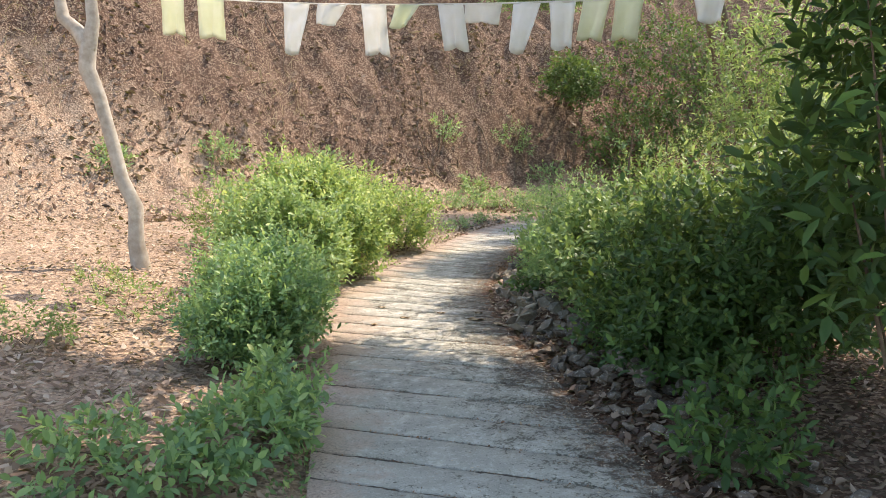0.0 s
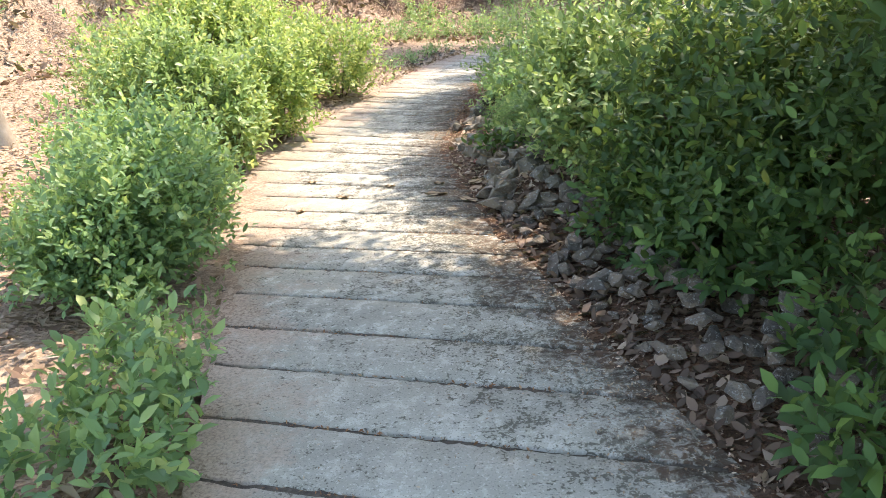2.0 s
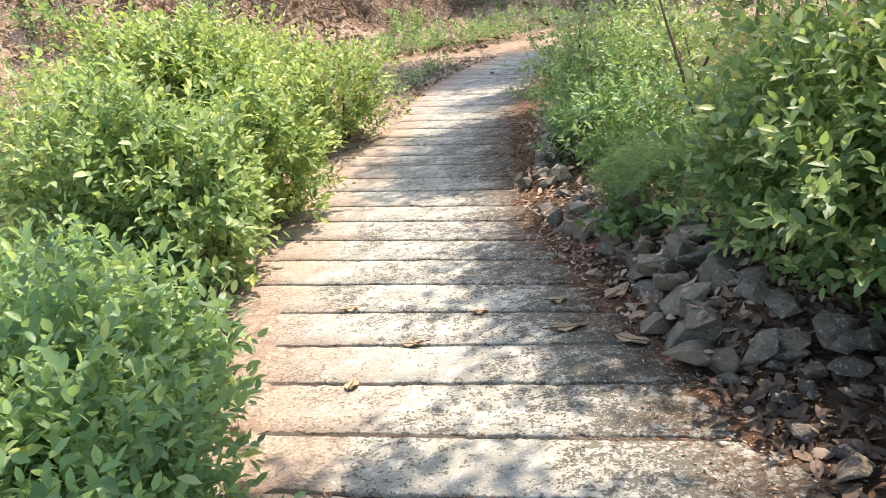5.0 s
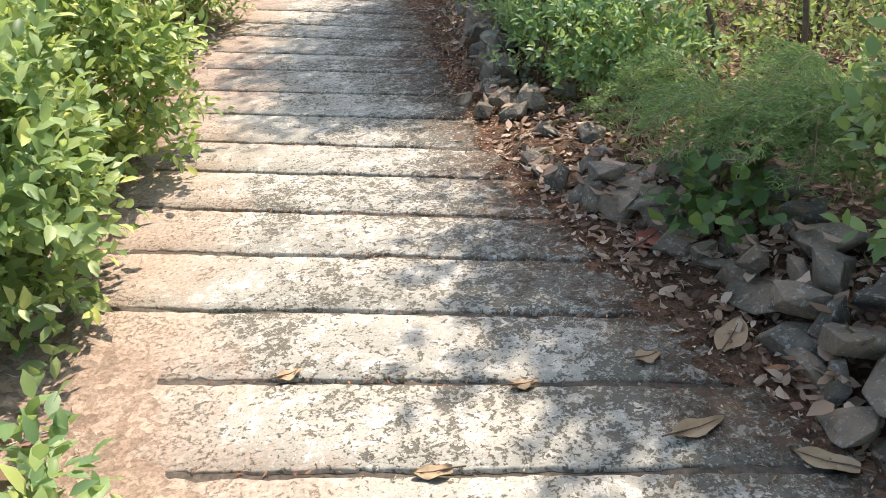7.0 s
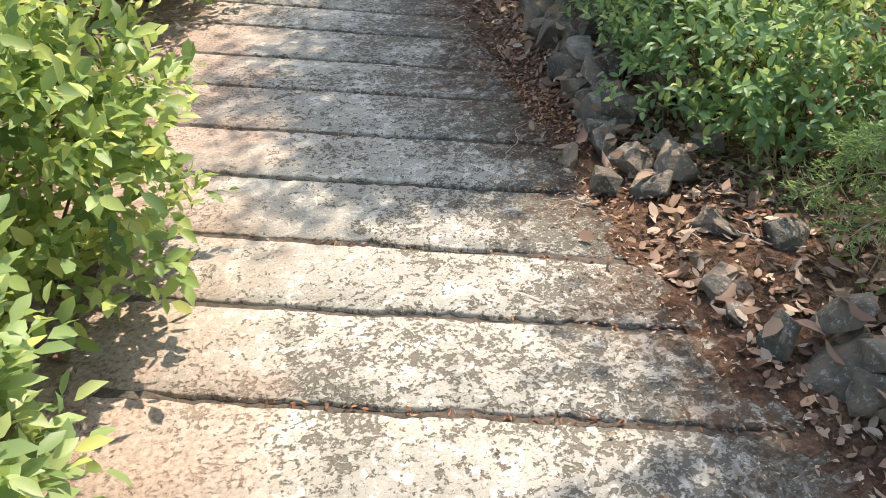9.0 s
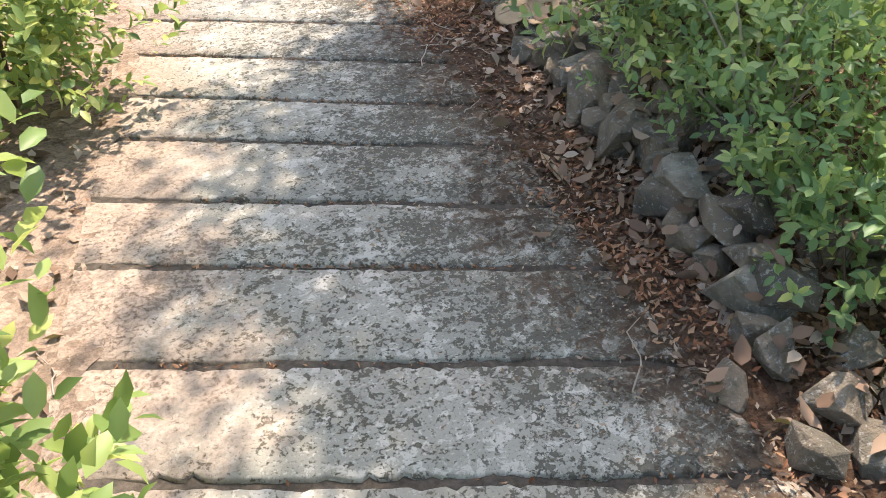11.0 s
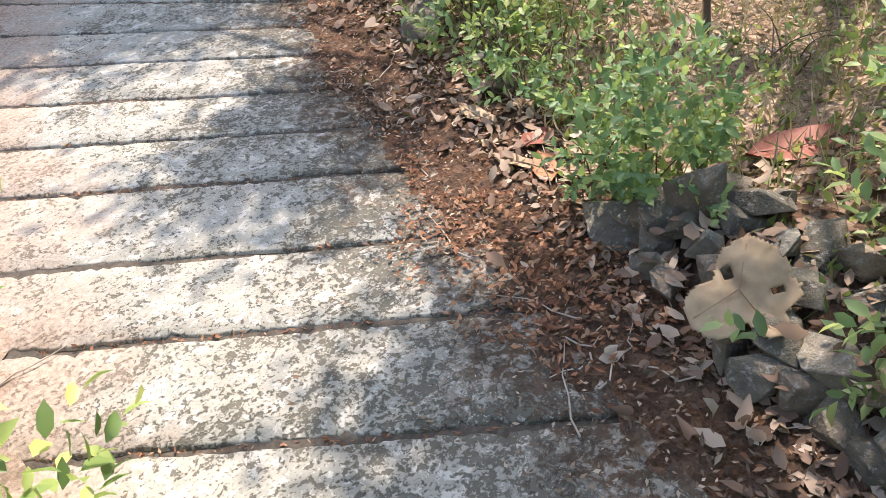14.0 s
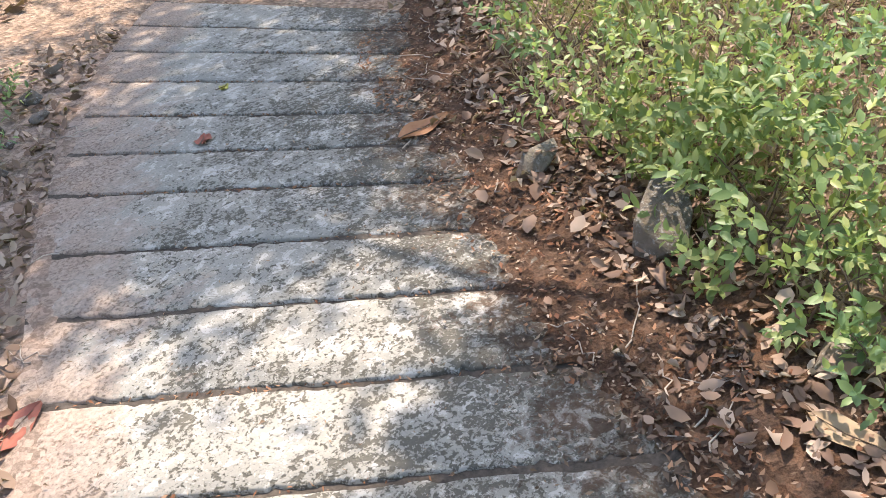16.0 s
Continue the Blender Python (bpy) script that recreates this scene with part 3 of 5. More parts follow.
def groove_debris():
    xs, ys = [], []
    for y0, sl in GROOVES[20:]:
        l, r = on_edge(LEFT, y0, sl), on_edge(RIGHT, y0, sl)
        if l is None or r is None:
            continue
        n = int(RNG.uniform(25, 110))
        k = np.clip(RNG.normal(RNG.uniform(0.2, 0.9), 0.22, n), 0, 1)
        xs.append(l[0] + (r[0] - l[0]) * k)
        ys.append(l[1] + (r[1] - l[1]) * k + RNG.normal(0, 0.007, n))
    litter("leaf_crumbs", "rusty leaf bits caught in the path grooves", np.concatenate(xs), np.concatenate(ys), 0.016, DRY_RED, 0.4, 0.4, lift=-0.008)


groove_debris()


def grass(name, label, x, y, height, material, lean=0.5, width=0.006, category="grass"):
    n = len(x)
    d = RNG.normal(0, lean, (n, 3)) + np.array((0, 0, 1.0))
    pos = np.stack([x, y, surface_z(x, y) - 0.005], -1)
    face = np.stack([RNG.normal(0, 1, n), RNG.normal(0, 1, n), np.full(n, 0.2)], -1)
    v, f = leaves(pos, d, face, height * RNG.uniform(0.5, 1.3, n), width, LEAF4, RNG.normal(0, 0.3, n))
    return tagged(new(name, mesh_of(name, v, f, material)), label, category, kind="stuff")


# ---- shrubs ----
def shrub(label, blobs, sprigs, leaf, material, base, stems=8, per=9, shape=LEAF4, category="shrub", group="", wide=0.48, loose=0.16, inner=0.55, name="shrub", sprig=2.6, floor=0.05, bark=None, thick=0.011):
    """A shrub: stems from its base, and leafy sprigs through its rounded masses. blobs: (x, y, z, rx, ry, rz)."""
    root = new(name)
    bz = float(surface_z(np.array([base[0]]), np.array([base[1]]))[0])
    root.location = (base[0], base[1], bz)
    tagged(root, label, category, group)
    b = np.array(blobs, float)
    area = (b[:, 3] * b[:, 4] + b[:, 3] * b[:, 5] + b[:, 4] * b[:, 5])
    pick = RNG.choice(len(b), sprigs, p=area / area.sum())
    out = unit(RNG.normal(0, 1, (sprigs, 3)))
    rad = np.where(RNG.random(sprigs) < 0.72, RNG.uniform(0.86, 1.04, sprigs), RNG.uniform(inner, 0.9, sprigs))
    p = b[pick, :3] + out * b[pick, 3:] * rad[:, None]
    rad_out = np.where(RNG.random(sprigs) < 0.10, RNG.uniform(1.05, 1.32, sprigs), 1.0)
    lump = rad_out + loose * 1.35 * (smooth_noise(p[:, 0] * 1.3 + p[:, 2], p[:, 1] + p[:, 2] * 0.7, 5.5, b[0, 0]) + 0.5 * RNG.normal(0, 0.6, sprigs))
    p = b[pick, :3] + (p - b[pick, :3]) * lump[:, None]
    keep = (p[:, 2] > surface_z(p[:, 0], p[:, 1]) + floor) & ((p[:, 0] < x_left(p[:, 1]) + np.where(p[:, 1] > 8.6, 0.30, 0.13)) | (p[:, 0] > x_right(p[:, 1]) - 0.1) | (p[:, 1] > 17))
    p, out, pick = p[keep], out[keep], pick[keep]
    n = len(p)
    axis = unit(out * np.array((0.8, 0.8, 0.4)) + np.array((0, 0, 0.55)) + RNG.normal(0, 0.35, (n, 3)))
    slen = leaf * sprig * RNG.uniform(0.6, 1.3, n)
    k = np.tile(np.arange(per), n)
    i = np.repeat(np.arange(n), per)
    t = (k + 0.5) / per
    q = p[i] + axis[i] * ((t - 0.5) * slen[i])[:, None]
    ref = unit(np.cross(axis, RNG.normal(0, 1, (n, 3))))
    bi = np.cross(axis, ref)
    ang = k * 2.4 + RNG.normal(0, 0.3, len(k))
    ring = ref[i] * np.cos(ang)[:, None] + bi[i] * np.sin(ang)[:, None]
    la = unit(ring * (1.1 - 0.55 * t)[:, None] + axis[i] * (0.45 + 0.5 * t)[:, None] + RNG.normal(0, 0.15, (len(k), 3)))
    nrm = unit(axis[i] * 0.8 + np.array((0, 0, 0.7)) + RNG.normal(0, 0.25, (len(k), 3)))
    L = leaf * RNG.uniform(0.65, 1.2, len(k)) * (1.0 - 0.35 * np.abs(t - 0.45))
    v, f = leaves(q, la, nrm, L, L * wide, shape, RNG.uniform(0.4, 1.6, len(k)))
    child("foliage", mesh_of("foliage", v - np.array(root.location), f, material, True), root)
    bark = bark or BARK
    for s in range(stems):
        c = b[RNG.integers(len(b))]
        tip = c[:3] + unit(RNG.normal(0, 1, 3)[None])[0] * c[3:] * 0.8
        tip[2] = max(tip[2], bz + 0.12)
        foot = np.array((c[0] + RNG.normal(0, 0.05), c[1] + RNG.normal(0, 0.05), 0.0))
        foot[2] = float(surface_z(foot[:1], foot[1:2])[0]) - 0.02
        mid = foot * 0.45 + tip * 0.55 + np.array((*RNG.normal(0, 0.04, 2), 0.05))
        w = np.linspace(0, 1, 7)[:, None]
        curve = (1 - w) ** 2 * foot + 2 * w * (1 - w) * mid + w ** 2 * tip
        r = thick * RNG.uniform(0.6, 1.3)
        tv, tf = tube(curve, np.linspace(r, r * 0.35, 7), 5)
        child("stem", mesh_of("stem", tv - np.array(root.location), tf, bark, True), root)
    return root


HEDGE = "hedge along the path"
# left of the path, from the start to the end
shrub("low bright green shrub at the path edge", [(-0.42, 3.75, 0.13, 0.28, 0.40, 0.18), (-0.85, 3.35, 0.10, 0.42, 0.4, 0.17), (-0.38, 4.2, 0.18, 0.22, 0.24, 0.17)], 400, 0.075, LEAF_GREEN, (-0.5, 3.7), 7, 8, LEAF8, group=HEDGE, loose=0.28)
shrub("rounded dense green shrub beside the path", [(-0.84, 5.6, 0.36, 0.38, 0.5, 0.32), (-0.92, 5.3, 0.28, 0.36, 0.3, 0.24), (-1.02, 6.12, 0.40, 0.38, 0.42, 0.32), (-1.45, 6.9, 0.34, 0.34, 0.34, 0.28)], 3600, 0.056, LEAF_GREEN, (-1.0, 6.0), 16, 8, LEAF8, group=HEDGE, loose=0.46, sprig=3.4)
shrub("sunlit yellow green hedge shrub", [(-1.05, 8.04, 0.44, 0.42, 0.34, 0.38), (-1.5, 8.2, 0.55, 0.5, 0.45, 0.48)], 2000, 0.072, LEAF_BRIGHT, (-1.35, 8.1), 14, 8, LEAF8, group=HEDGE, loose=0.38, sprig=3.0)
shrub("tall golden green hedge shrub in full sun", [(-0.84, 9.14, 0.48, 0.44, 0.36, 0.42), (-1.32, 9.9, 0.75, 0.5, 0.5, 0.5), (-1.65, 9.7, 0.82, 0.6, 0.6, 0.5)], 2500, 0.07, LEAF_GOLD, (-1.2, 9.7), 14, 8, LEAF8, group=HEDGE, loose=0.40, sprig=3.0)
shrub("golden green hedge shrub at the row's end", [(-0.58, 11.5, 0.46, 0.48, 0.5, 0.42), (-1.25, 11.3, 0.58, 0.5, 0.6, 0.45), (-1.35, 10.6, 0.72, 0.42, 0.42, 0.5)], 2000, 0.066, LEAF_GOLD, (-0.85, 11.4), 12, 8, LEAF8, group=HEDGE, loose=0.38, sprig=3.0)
shrub("pale grey green weedy shrub on the dry slope", [(-2.75, 10.7, 0.6, 0.6, 0.6, 0.5)], 500, 0.06, LEAF_WEED, (-2.75, 10.7), 7, 7, LEAF4, loose=0.35)
for wx, wy, ww in ((-2.2, 6.35, 0.45), (-2.45, 5.4, 0.35), (-3.3, 6.0, 0.3), (-2.9, 7.4, 0.35)):
    shrub("low grey green weeds among dry leaves", [(wx, wy, 0.22, ww, ww * 0.7, 0.16)], 90, 0.05, LEAF_WEED, (wx, wy), 5, 7, LEAF4, category="weed", name="weed_clump", thick=0.0035, loose=0.4)
for wx, wy, ww in ((-0.2, 17.9, 0.7), (1.0, 18.6, 0.8), (2.2, 19.0, 0.8)):
    shrub("green weeds at the foot of the bank", [(wx, wy, 0.2, ww, ww * 0.5, 0.28)], 260, 0.07, LEAF_GREEN, (wx, wy), 5, 7, LEAF4, category="weed", name="weed_clump", thick=0.0035, loose=0.4)
for wx, wy in ((0.12, 14.55), (0.42, 15.35), (0.62, 15.95), (-0.1, 13.9)):
    shrub("small green weeds among grey leaves", [(wx, wy, 0.10, 0.16, 0.2, 0.10)], 45, 0.05, LEAF_GREEN, (wx, wy), 4, 6, LEAF8, category="weed", name="weed_clump", thick=0.0035, loose=0.4)
for wx, wy in ((-0.58, 4.75), (-0.50, 4.55), (-0.72, 5.0)):
    shrub("low grey green weeds under the hedge", [(wx, wy, 0.08, 0.16, 0.16, 0.09)], 70, 0.045, LEAF_GREEN, (wx, wy), 3, 7, LEAF8, category="weed", name="weed_clump", thick=0.0035, loose=0.3)
shrub("low dark weeds with broad leaves", [(-0.95, 6.95, 0.15, 0.22, 0.26, 0.15), (-0.82, 6.65, 0.12, 0.18, 0.2, 0.12)], 120, 0.075, LEAF_GREEN, (-0.92, 6.85), 5, 6, LEAF8, category="weed", name="weed_clump", thick=0.0035, loose=0.3)
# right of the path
# this hedge's shade is partly put into its dark leaf colour
shrub("dense hedge shrub with leaf colour darkened for shade", [(2.45, 5.0, 0.68, 0.6, 0.6, 0.55), (2.15, 5.75, 0.66, 0.55, 0.55, 0.52), (1.95, 6.0, 0.42, 0.4, 0.5, 0.34), (2.9, 5.6, 0.8, 0.6, 0.7, 0.55), (1.72, 5.55, 0.24, 0.3, 0.4, 0.22), (1.85, 5.05, 0.3, 0.34, 0.4, 0.28)], 3300, 0.075, LEAF_DARK, (2.35, 5.4), 22, 8, LEAF8, group=HEDGE, loose=0.42, sprig=3.2)
shrub("green hedge shrub with bright top shoots", [(1.80, 6.7, 0.62, 0.5, 0.55, 0.5), (1.60, 7.0, 0.46, 0.36, 0.40, 0.40), (2.6, 6.7, 0.72, 0.55, 0.5, 0.5)], 2300, 0.07, LEAF_FRESH, (1.9, 6.9), 20, 8, LEAF8, group=HEDGE, loose=0.44, sprig=3.2)
shrub("thin airy shrub with bare stems showing", [(2.6, 11.0, 0.85, 0.5, 0.5, 0.6), (3.2, 10.4, 1.0, 0.6, 0.6, 0.7), (2.6, 9.3, 0.3, 0.5, 0.5, 0.25)], 620, 0.055, LEAF_WEED, (2.7, 10.6), 16, 7, LEAF4, loose=0.4)
shrub("golden green shrub with leaves coloured brighter for sun", [(1.38, 9.95, 0.58, 0.38, 0.38, 0.48), (1.95, 10.15, 0.64, 0.5, 0.5, 0.48)], 620, 0.045, LEAF_BRIGHT, (1.7, 10.0), 30, 7, LEAF8, loose=0.45, bark=BARK_PALE, thick=0.005)
shrub("leafy green shrub over the rock border", [(1.62, 10.35, 0.42, 0.42, 0.42, 0.34), (1.85, 10.7, 0.45, 0.34, 0.34, 0.32)], 760, 0.055, LEAF_BRIGHT, (1.7, 10.6), 16, 8, LEAF8, loose=0.42, thick=0.006)
shrub("low leafy shrub hanging over the dark rocks", [(1.32, 9.3, 0.28, 0.26, 0.34, 0.24), (1.62, 9.2, 0.34, 0.34, 0.36, 0.28), (1.42, 8.95, 0.22, 0.26, 0.24, 0.18)], 420, 0.055, LEAF_GREEN, (1.5, 9.2), 9, 7, LEAF8, loose=0.36, thick=0.006)
shrub("small-leaved shrub sprawling over the border rocks", [(1.24, 9.62, 0.30, 0.26, 0.30, 0.22), (1.32, 10.0, 0.36, 0.28, 0.32, 0.26), (1.14, 9.42, 0.20, 0.22, 0.22, 0.14), (1.55, 9.8, 0.44, 0.36, 0.36, 0.30)], 300, 0.042, LEAF_GREEN, (1.4, 9.75), 14, 7, LEAF8, loose=0.45, thick=0.005)
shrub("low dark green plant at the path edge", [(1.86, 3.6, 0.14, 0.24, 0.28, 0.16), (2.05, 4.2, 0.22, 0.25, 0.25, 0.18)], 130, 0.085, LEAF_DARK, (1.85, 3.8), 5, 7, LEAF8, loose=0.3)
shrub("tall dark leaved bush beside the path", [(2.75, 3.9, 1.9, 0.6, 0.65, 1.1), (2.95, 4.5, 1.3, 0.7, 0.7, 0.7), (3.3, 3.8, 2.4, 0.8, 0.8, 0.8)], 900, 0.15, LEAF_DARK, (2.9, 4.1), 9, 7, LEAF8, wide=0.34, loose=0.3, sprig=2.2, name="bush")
shrub("tall light green bush in backlight", [(4.5, 12.2, 2.2, 0.8, 0.8, 1.2), (5.5, 11.8, 2.3, 0.9, 0.9, 1.3), (4.3, 9.4, 1.3, 0.6, 0.6, 0.7)], 1500, 0.11, LEAF_FRESH, (4.9, 11.8), 10, 7, LEAF4, wide=0.36, loose=0.35, name="bush")
for bx, by, bz, br in ((4.4, 21.3, 1.6, 1.3), (6.5, 21.5, 2.4, 1.6), (5.4, 22.4, 3.8, 1.4), (2.8, 22.0, 3.2, 0.7), (8.6, 19.8, 1.5, 1.8)):
    shrub("dark green creeper hanging on the bank", [(bx, by, bz, br, 0.8, br * 0.8)], 420, 0.14, LEAF_DARK, (bx, by), 4, 7, LEAF4, name="creeper", loose=0.4, floor=-0.1)
# low growth right of the path, in the sun
shrub("bushy small-leaved weed at the border's end", [(1.58, 11.50, 0.26, 0.18, 0.18, 0.18), (1.50, 11.62, 0.16, 0.12, 0.12, 0.12)], 150, 0.042, LEAF_GREEN, (1.58, 11.5), 9, 7, LEAF8, category="weed", name="weed_clump", thick=0.004, loose=0.4)
for k, (wx, wy, ww, wh) in enumerate(((1.56, 11.42, 0.15, 0.24), (2.15, 12.05, 0.2, 0.06), (2.5, 11.75, 0.25, 0.07), (2.0, 12.75, 0.26, 0.24), (2.6, 12.7, 0.42, 0.2), (2.25, 13.25, 0.36, 0.28), (3.0, 13.3, 0.5, 0.26), (2.55, 14.1, 0.3, 0.2),
                                     (3.2, 14.3, 0.5, 0.28), (3.6, 12.4, 0.6, 0.3), (2.95, 15.0, 0.4, 0.2), (2.12, 13.05, 0.22, 0.22), (1.80, 12.42, 0.17, 0.12), (1.78, 12.02, 0.11, 0.06), (1.90, 12.62, 0.24, 0.16), (2.05, 12.38, 0.24, 0.14), (1.72, 12.25, 0.12, 0.08), (2.35, 12.5, 0.28, 0.12), (2.1, 13.45, 0.24, 0.22), (2.45, 13.0, 0.3, 0.22))):
    shrub("small sunlit weeds with pointed leaves", [(wx, wy, wh, ww, ww, wh)], int(26 + 300 * ww * ww + (25 if wh in (0.24, 0.28, 0.22) else 0)), 0.05 if k % 2 else 0.042, (LEAF_BRIGHT, LEAF_GREEN, LEAF_WEED)[k % 3], (wx, wy), 6, 7, LEAF8, category="weed", name="weed_clump", thick=0.0035, loose=0.4, group="weeds beside the path")
def fern(x, y, reach, count, turn, spread):
    """A feathery fern: arching fronds, each a stalk with fine needled side sprays."""
    z = float(surface_z(np.array([x]), np.array([y]))[0])
    root = tagged(new("fern"), "feathery dark green fern arching over the border rocks", "fern", "ferns by the rocks")
    root.location = (x, y, z)
    for k in range(count):
        a = radians(turn + RNG.uniform(-spread, spread))
        far, lift = reach * RNG.uniform(0.7, 1.15), RNG.uniform(0.22, 0.42)
        w = np.linspace(0, 1, 12)
        side = RNG.normal(0, 0.06)
        stalk = np.column_stack([far * w * math.cos(a) - side * w ** 2 * math.sin(a), far * w * math.sin(a) + side * w ** 2 * math.cos(a), lift * np.sin(w * 2.5) ** 0.9 * (1 - 0.25 * w)])
        tv, tf = tube(stalk, np.linspace(0.0035, 0.001, 12), 5)
        frond = child("frond", mesh_of("frond", tv, tf, STRAW, True), root, "thin pale arching stalk")
        t = np.repeat(np.linspace(0.22, 0.98, 24), 2)
        base = np.column_stack([np.interp(t, w, stalk[:, i]) for i in range(3)])
        sgn = np.tile((1.0, -1.0), 24)
        along = np.array((math.cos(a), math.sin(a), 0.0))
        across = np.array((-math.sin(a), math.cos(a), 0.0))
        d = unit(across * sgn[:, None] + along * 0.7 + RNG.normal(0, 0.22, (48, 3)))
        ln = 0.13 * np.sin(np.clip(t, 0, 1) * 2.6) * RNG.uniform(0.6, 1.2, 48)
        u = np.tile(np.linspace(0.1, 1, 16), 48)
        i = np.repeat(np.arange(48), 16)
        pos = base[i] + d[i] * (u * ln[i])[:, None]
        v, f = leaves(pos, d[i] * 0.8 + RNG.normal(0, 0.35, (len(i), 3)), RNG.normal(0, 1, (len(i), 3)), 0.026, 0.0042)
        child("needles", mesh_of("needles", v, f, LEAF_GREEN), frond)


shrub("broad-leaved creeper lying on the border rocks", [(1.02, 7.56, 0.20, 0.16, 0.16, 0.05), (1.15, 7.72, 0.24, 0.14, 0.14, 0.05)], 42, 0.07, LEAF_DARK, (1.1, 7.62), 3, 4, LEAF8, category="creeper", name="creeper", wide=0.7, loose=0.3, thick=0.004)
fern(1.55, 7.80, 0.55, 9, 195, 50)
fern(1.62, 7.42, 0.50, 7, 170, 60)
fern(2.0, 8.2, 0.5, 8, 200, 90)
fern(1.55, 8.35, 0.45, 6, 160, 60)
for k, (wx, wy, ww, wh) in enumerate(((2.0, 8.1, 0.32, 0.16), (2.3, 8.7, 0.4, 0.2), (1.75, 9.0, 0.3, 0.14), (2.9, 8.9, 0.5, 0.26), (1.6, 9.45, 0.22, 0.16), (2.2, 9.5, 0.35, 0.22), (3.3, 9.6, 0.5, 0.3), (2.6, 7.8, 0.4, 0.2), (3.3, 8.0, 0.5, 0.3))):
    shrub("low tangled undergrowth with small green leaves", [(wx, wy, wh, ww, ww, wh)], int(50 + 420 * ww * ww), 0.045, LEAF_WEED if k % 2 else LEAF_GREEN, (wx, wy), 7, 7, LEAF8, category="undergrowth", name="undergrowth", loose=0.4, thick=0.004, group="undergrowth by the rocks")
x, y = scatter(30000, 1.0, 6.0, 8.0, 16.5, lambda x, y: (x > x_right(y) + 0.5) & (RNG.random(len(x)) < np.clip(0.4 + 1.0 * smooth_noise(x, y, 2.2, 8), 0, 1)))
grass("grass", "thin dry grass among the weeds", x, y, 0.13, STRAW, 0.7, 0.006)
x, y = scatter(26000, 1.4, 4.2, 11.0, 14.6, lambda x, y: (x > x_right(y) + 0.42) & (RNG.random(len(x)) < np.clip(0.55 + 0.9 * smooth_noise(x, y, 2.0, 6), 0.05, 1)))
grass("grass", "matted pale dry grass in the open sun", x, y, 0.075, STRAW, 1.6, 0.008)
x, y = scatter(60000, 1.0, 6.5, 7.2, 16.5, lambda x, y: (x > x_right(y) + 0.45) & (RNG.random(len(x)) < np.clip(0.3 + 1.0 * smooth_noise(x, y, 2.6, 4), 0, 1)))
grass("ground_cover", "small green leaves of low ground cover", x, y, 0.055, LEAF_WEED, 1.0, 0.02, "ground cover")
x, y = scatter(30000, -10, 6, 10, 24, lambda x, y: (y > np.interp(x, _f[:, 0], _f[:, 1]) + 0.6) & (RNG.random(len(x)) < np.clip(-0.05 + 1.2 * smooth_noise(x, y, 1.2, 6), 0, 1)))
grass("dry_vines", "dry grass and dead vines hanging on the bank", x, y, 0.3, STRAW, 1.2, 0.012, "dry grass")


# ---- trees ----
def limb(points, radii, parent, name, bark, sides=10):
    v, f = tube(points, radii, sides)
    return child(name, mesh_of(name, v - np.array(parent.location), f, bark, True), parent)


def bent(a, b, wob, n=9):
    a, b = np.array(a, float), np.array(b, float)
    w = np.linspace(0, 1, n)[:, None]
    p = a * (1 - w) + b * w
    p[1:-1] += RNG.normal(0, wob, (n - 2, 3)) * np.array((1, 1, 0.4))
    return p


def shade_tree(label, base, blobs, sprigs, leaf, trunk_r=0.09, gap=-0.28):
    """A tree: trunk, limbs into each mass of its crown, and a crown of leafy sprigs."""
    gz = float(ground_z(np.array([base[0]]), np.array([base[1]]))[0])
    tree = tagged(new("tree"), label, "tree")
    tree.location = (base[0], base[1], gz)
    b = np.array(blobs, float)
    fork = np.array((base[0] * 0.6 + b[:, 0].mean() * 0.4, base[1] * 0.6 + b[:, 1].mean() * 0.4, b[:, 2].min() * 0.84))
    limb(bent((base[0], base[1], gz - 0.1), fork, 0.04), np.linspace(trunk_r * 1.4, trunk_r * 0.8, 9), tree, "trunk", BARK)
    for c in b:
        limb(bent(fork, c[:3], 0.07), np.linspace(trunk_r * 0.6, trunk_r * 0.15, 9), tree, "limb", BARK, 7)
    n = sprigs
    pick = RNG.choice(len(b), n, p=(b[:, 3] * b[:, 4]) / (b[:, 3] * b[:, 4]).sum())
    o = RNG.normal(0, 0.5, (n, 3))
    p = b[pick, :3] + np.clip(o, -1.1, 1.1) * b[pick, 3:]
    keep = smooth_noise(p[:, 0], p[:, 1], 2.6, b[0, 1]) > gap
    p = p[keep]
    per = 7
    i = np.repeat(np.arange(len(p)), per)
    q = p[i] + RNG.normal(0, leaf * 0.9, (len(i), 3))
    v, f = leaves(q, RNG.normal(0, 1, (len(i), 3)) + np.array((0, 0, -0.3)), RNG.normal(0, 0.6, (len(i), 3)) + np.array((0, 0, 1.0)), leaf * RNG.uniform(0.7, 1.3, len(i)), leaf * 0.45)
    child("crown", mesh_of("crown", v - np.array(tree.location), f, LEAF_GREEN), tree)
    return tree


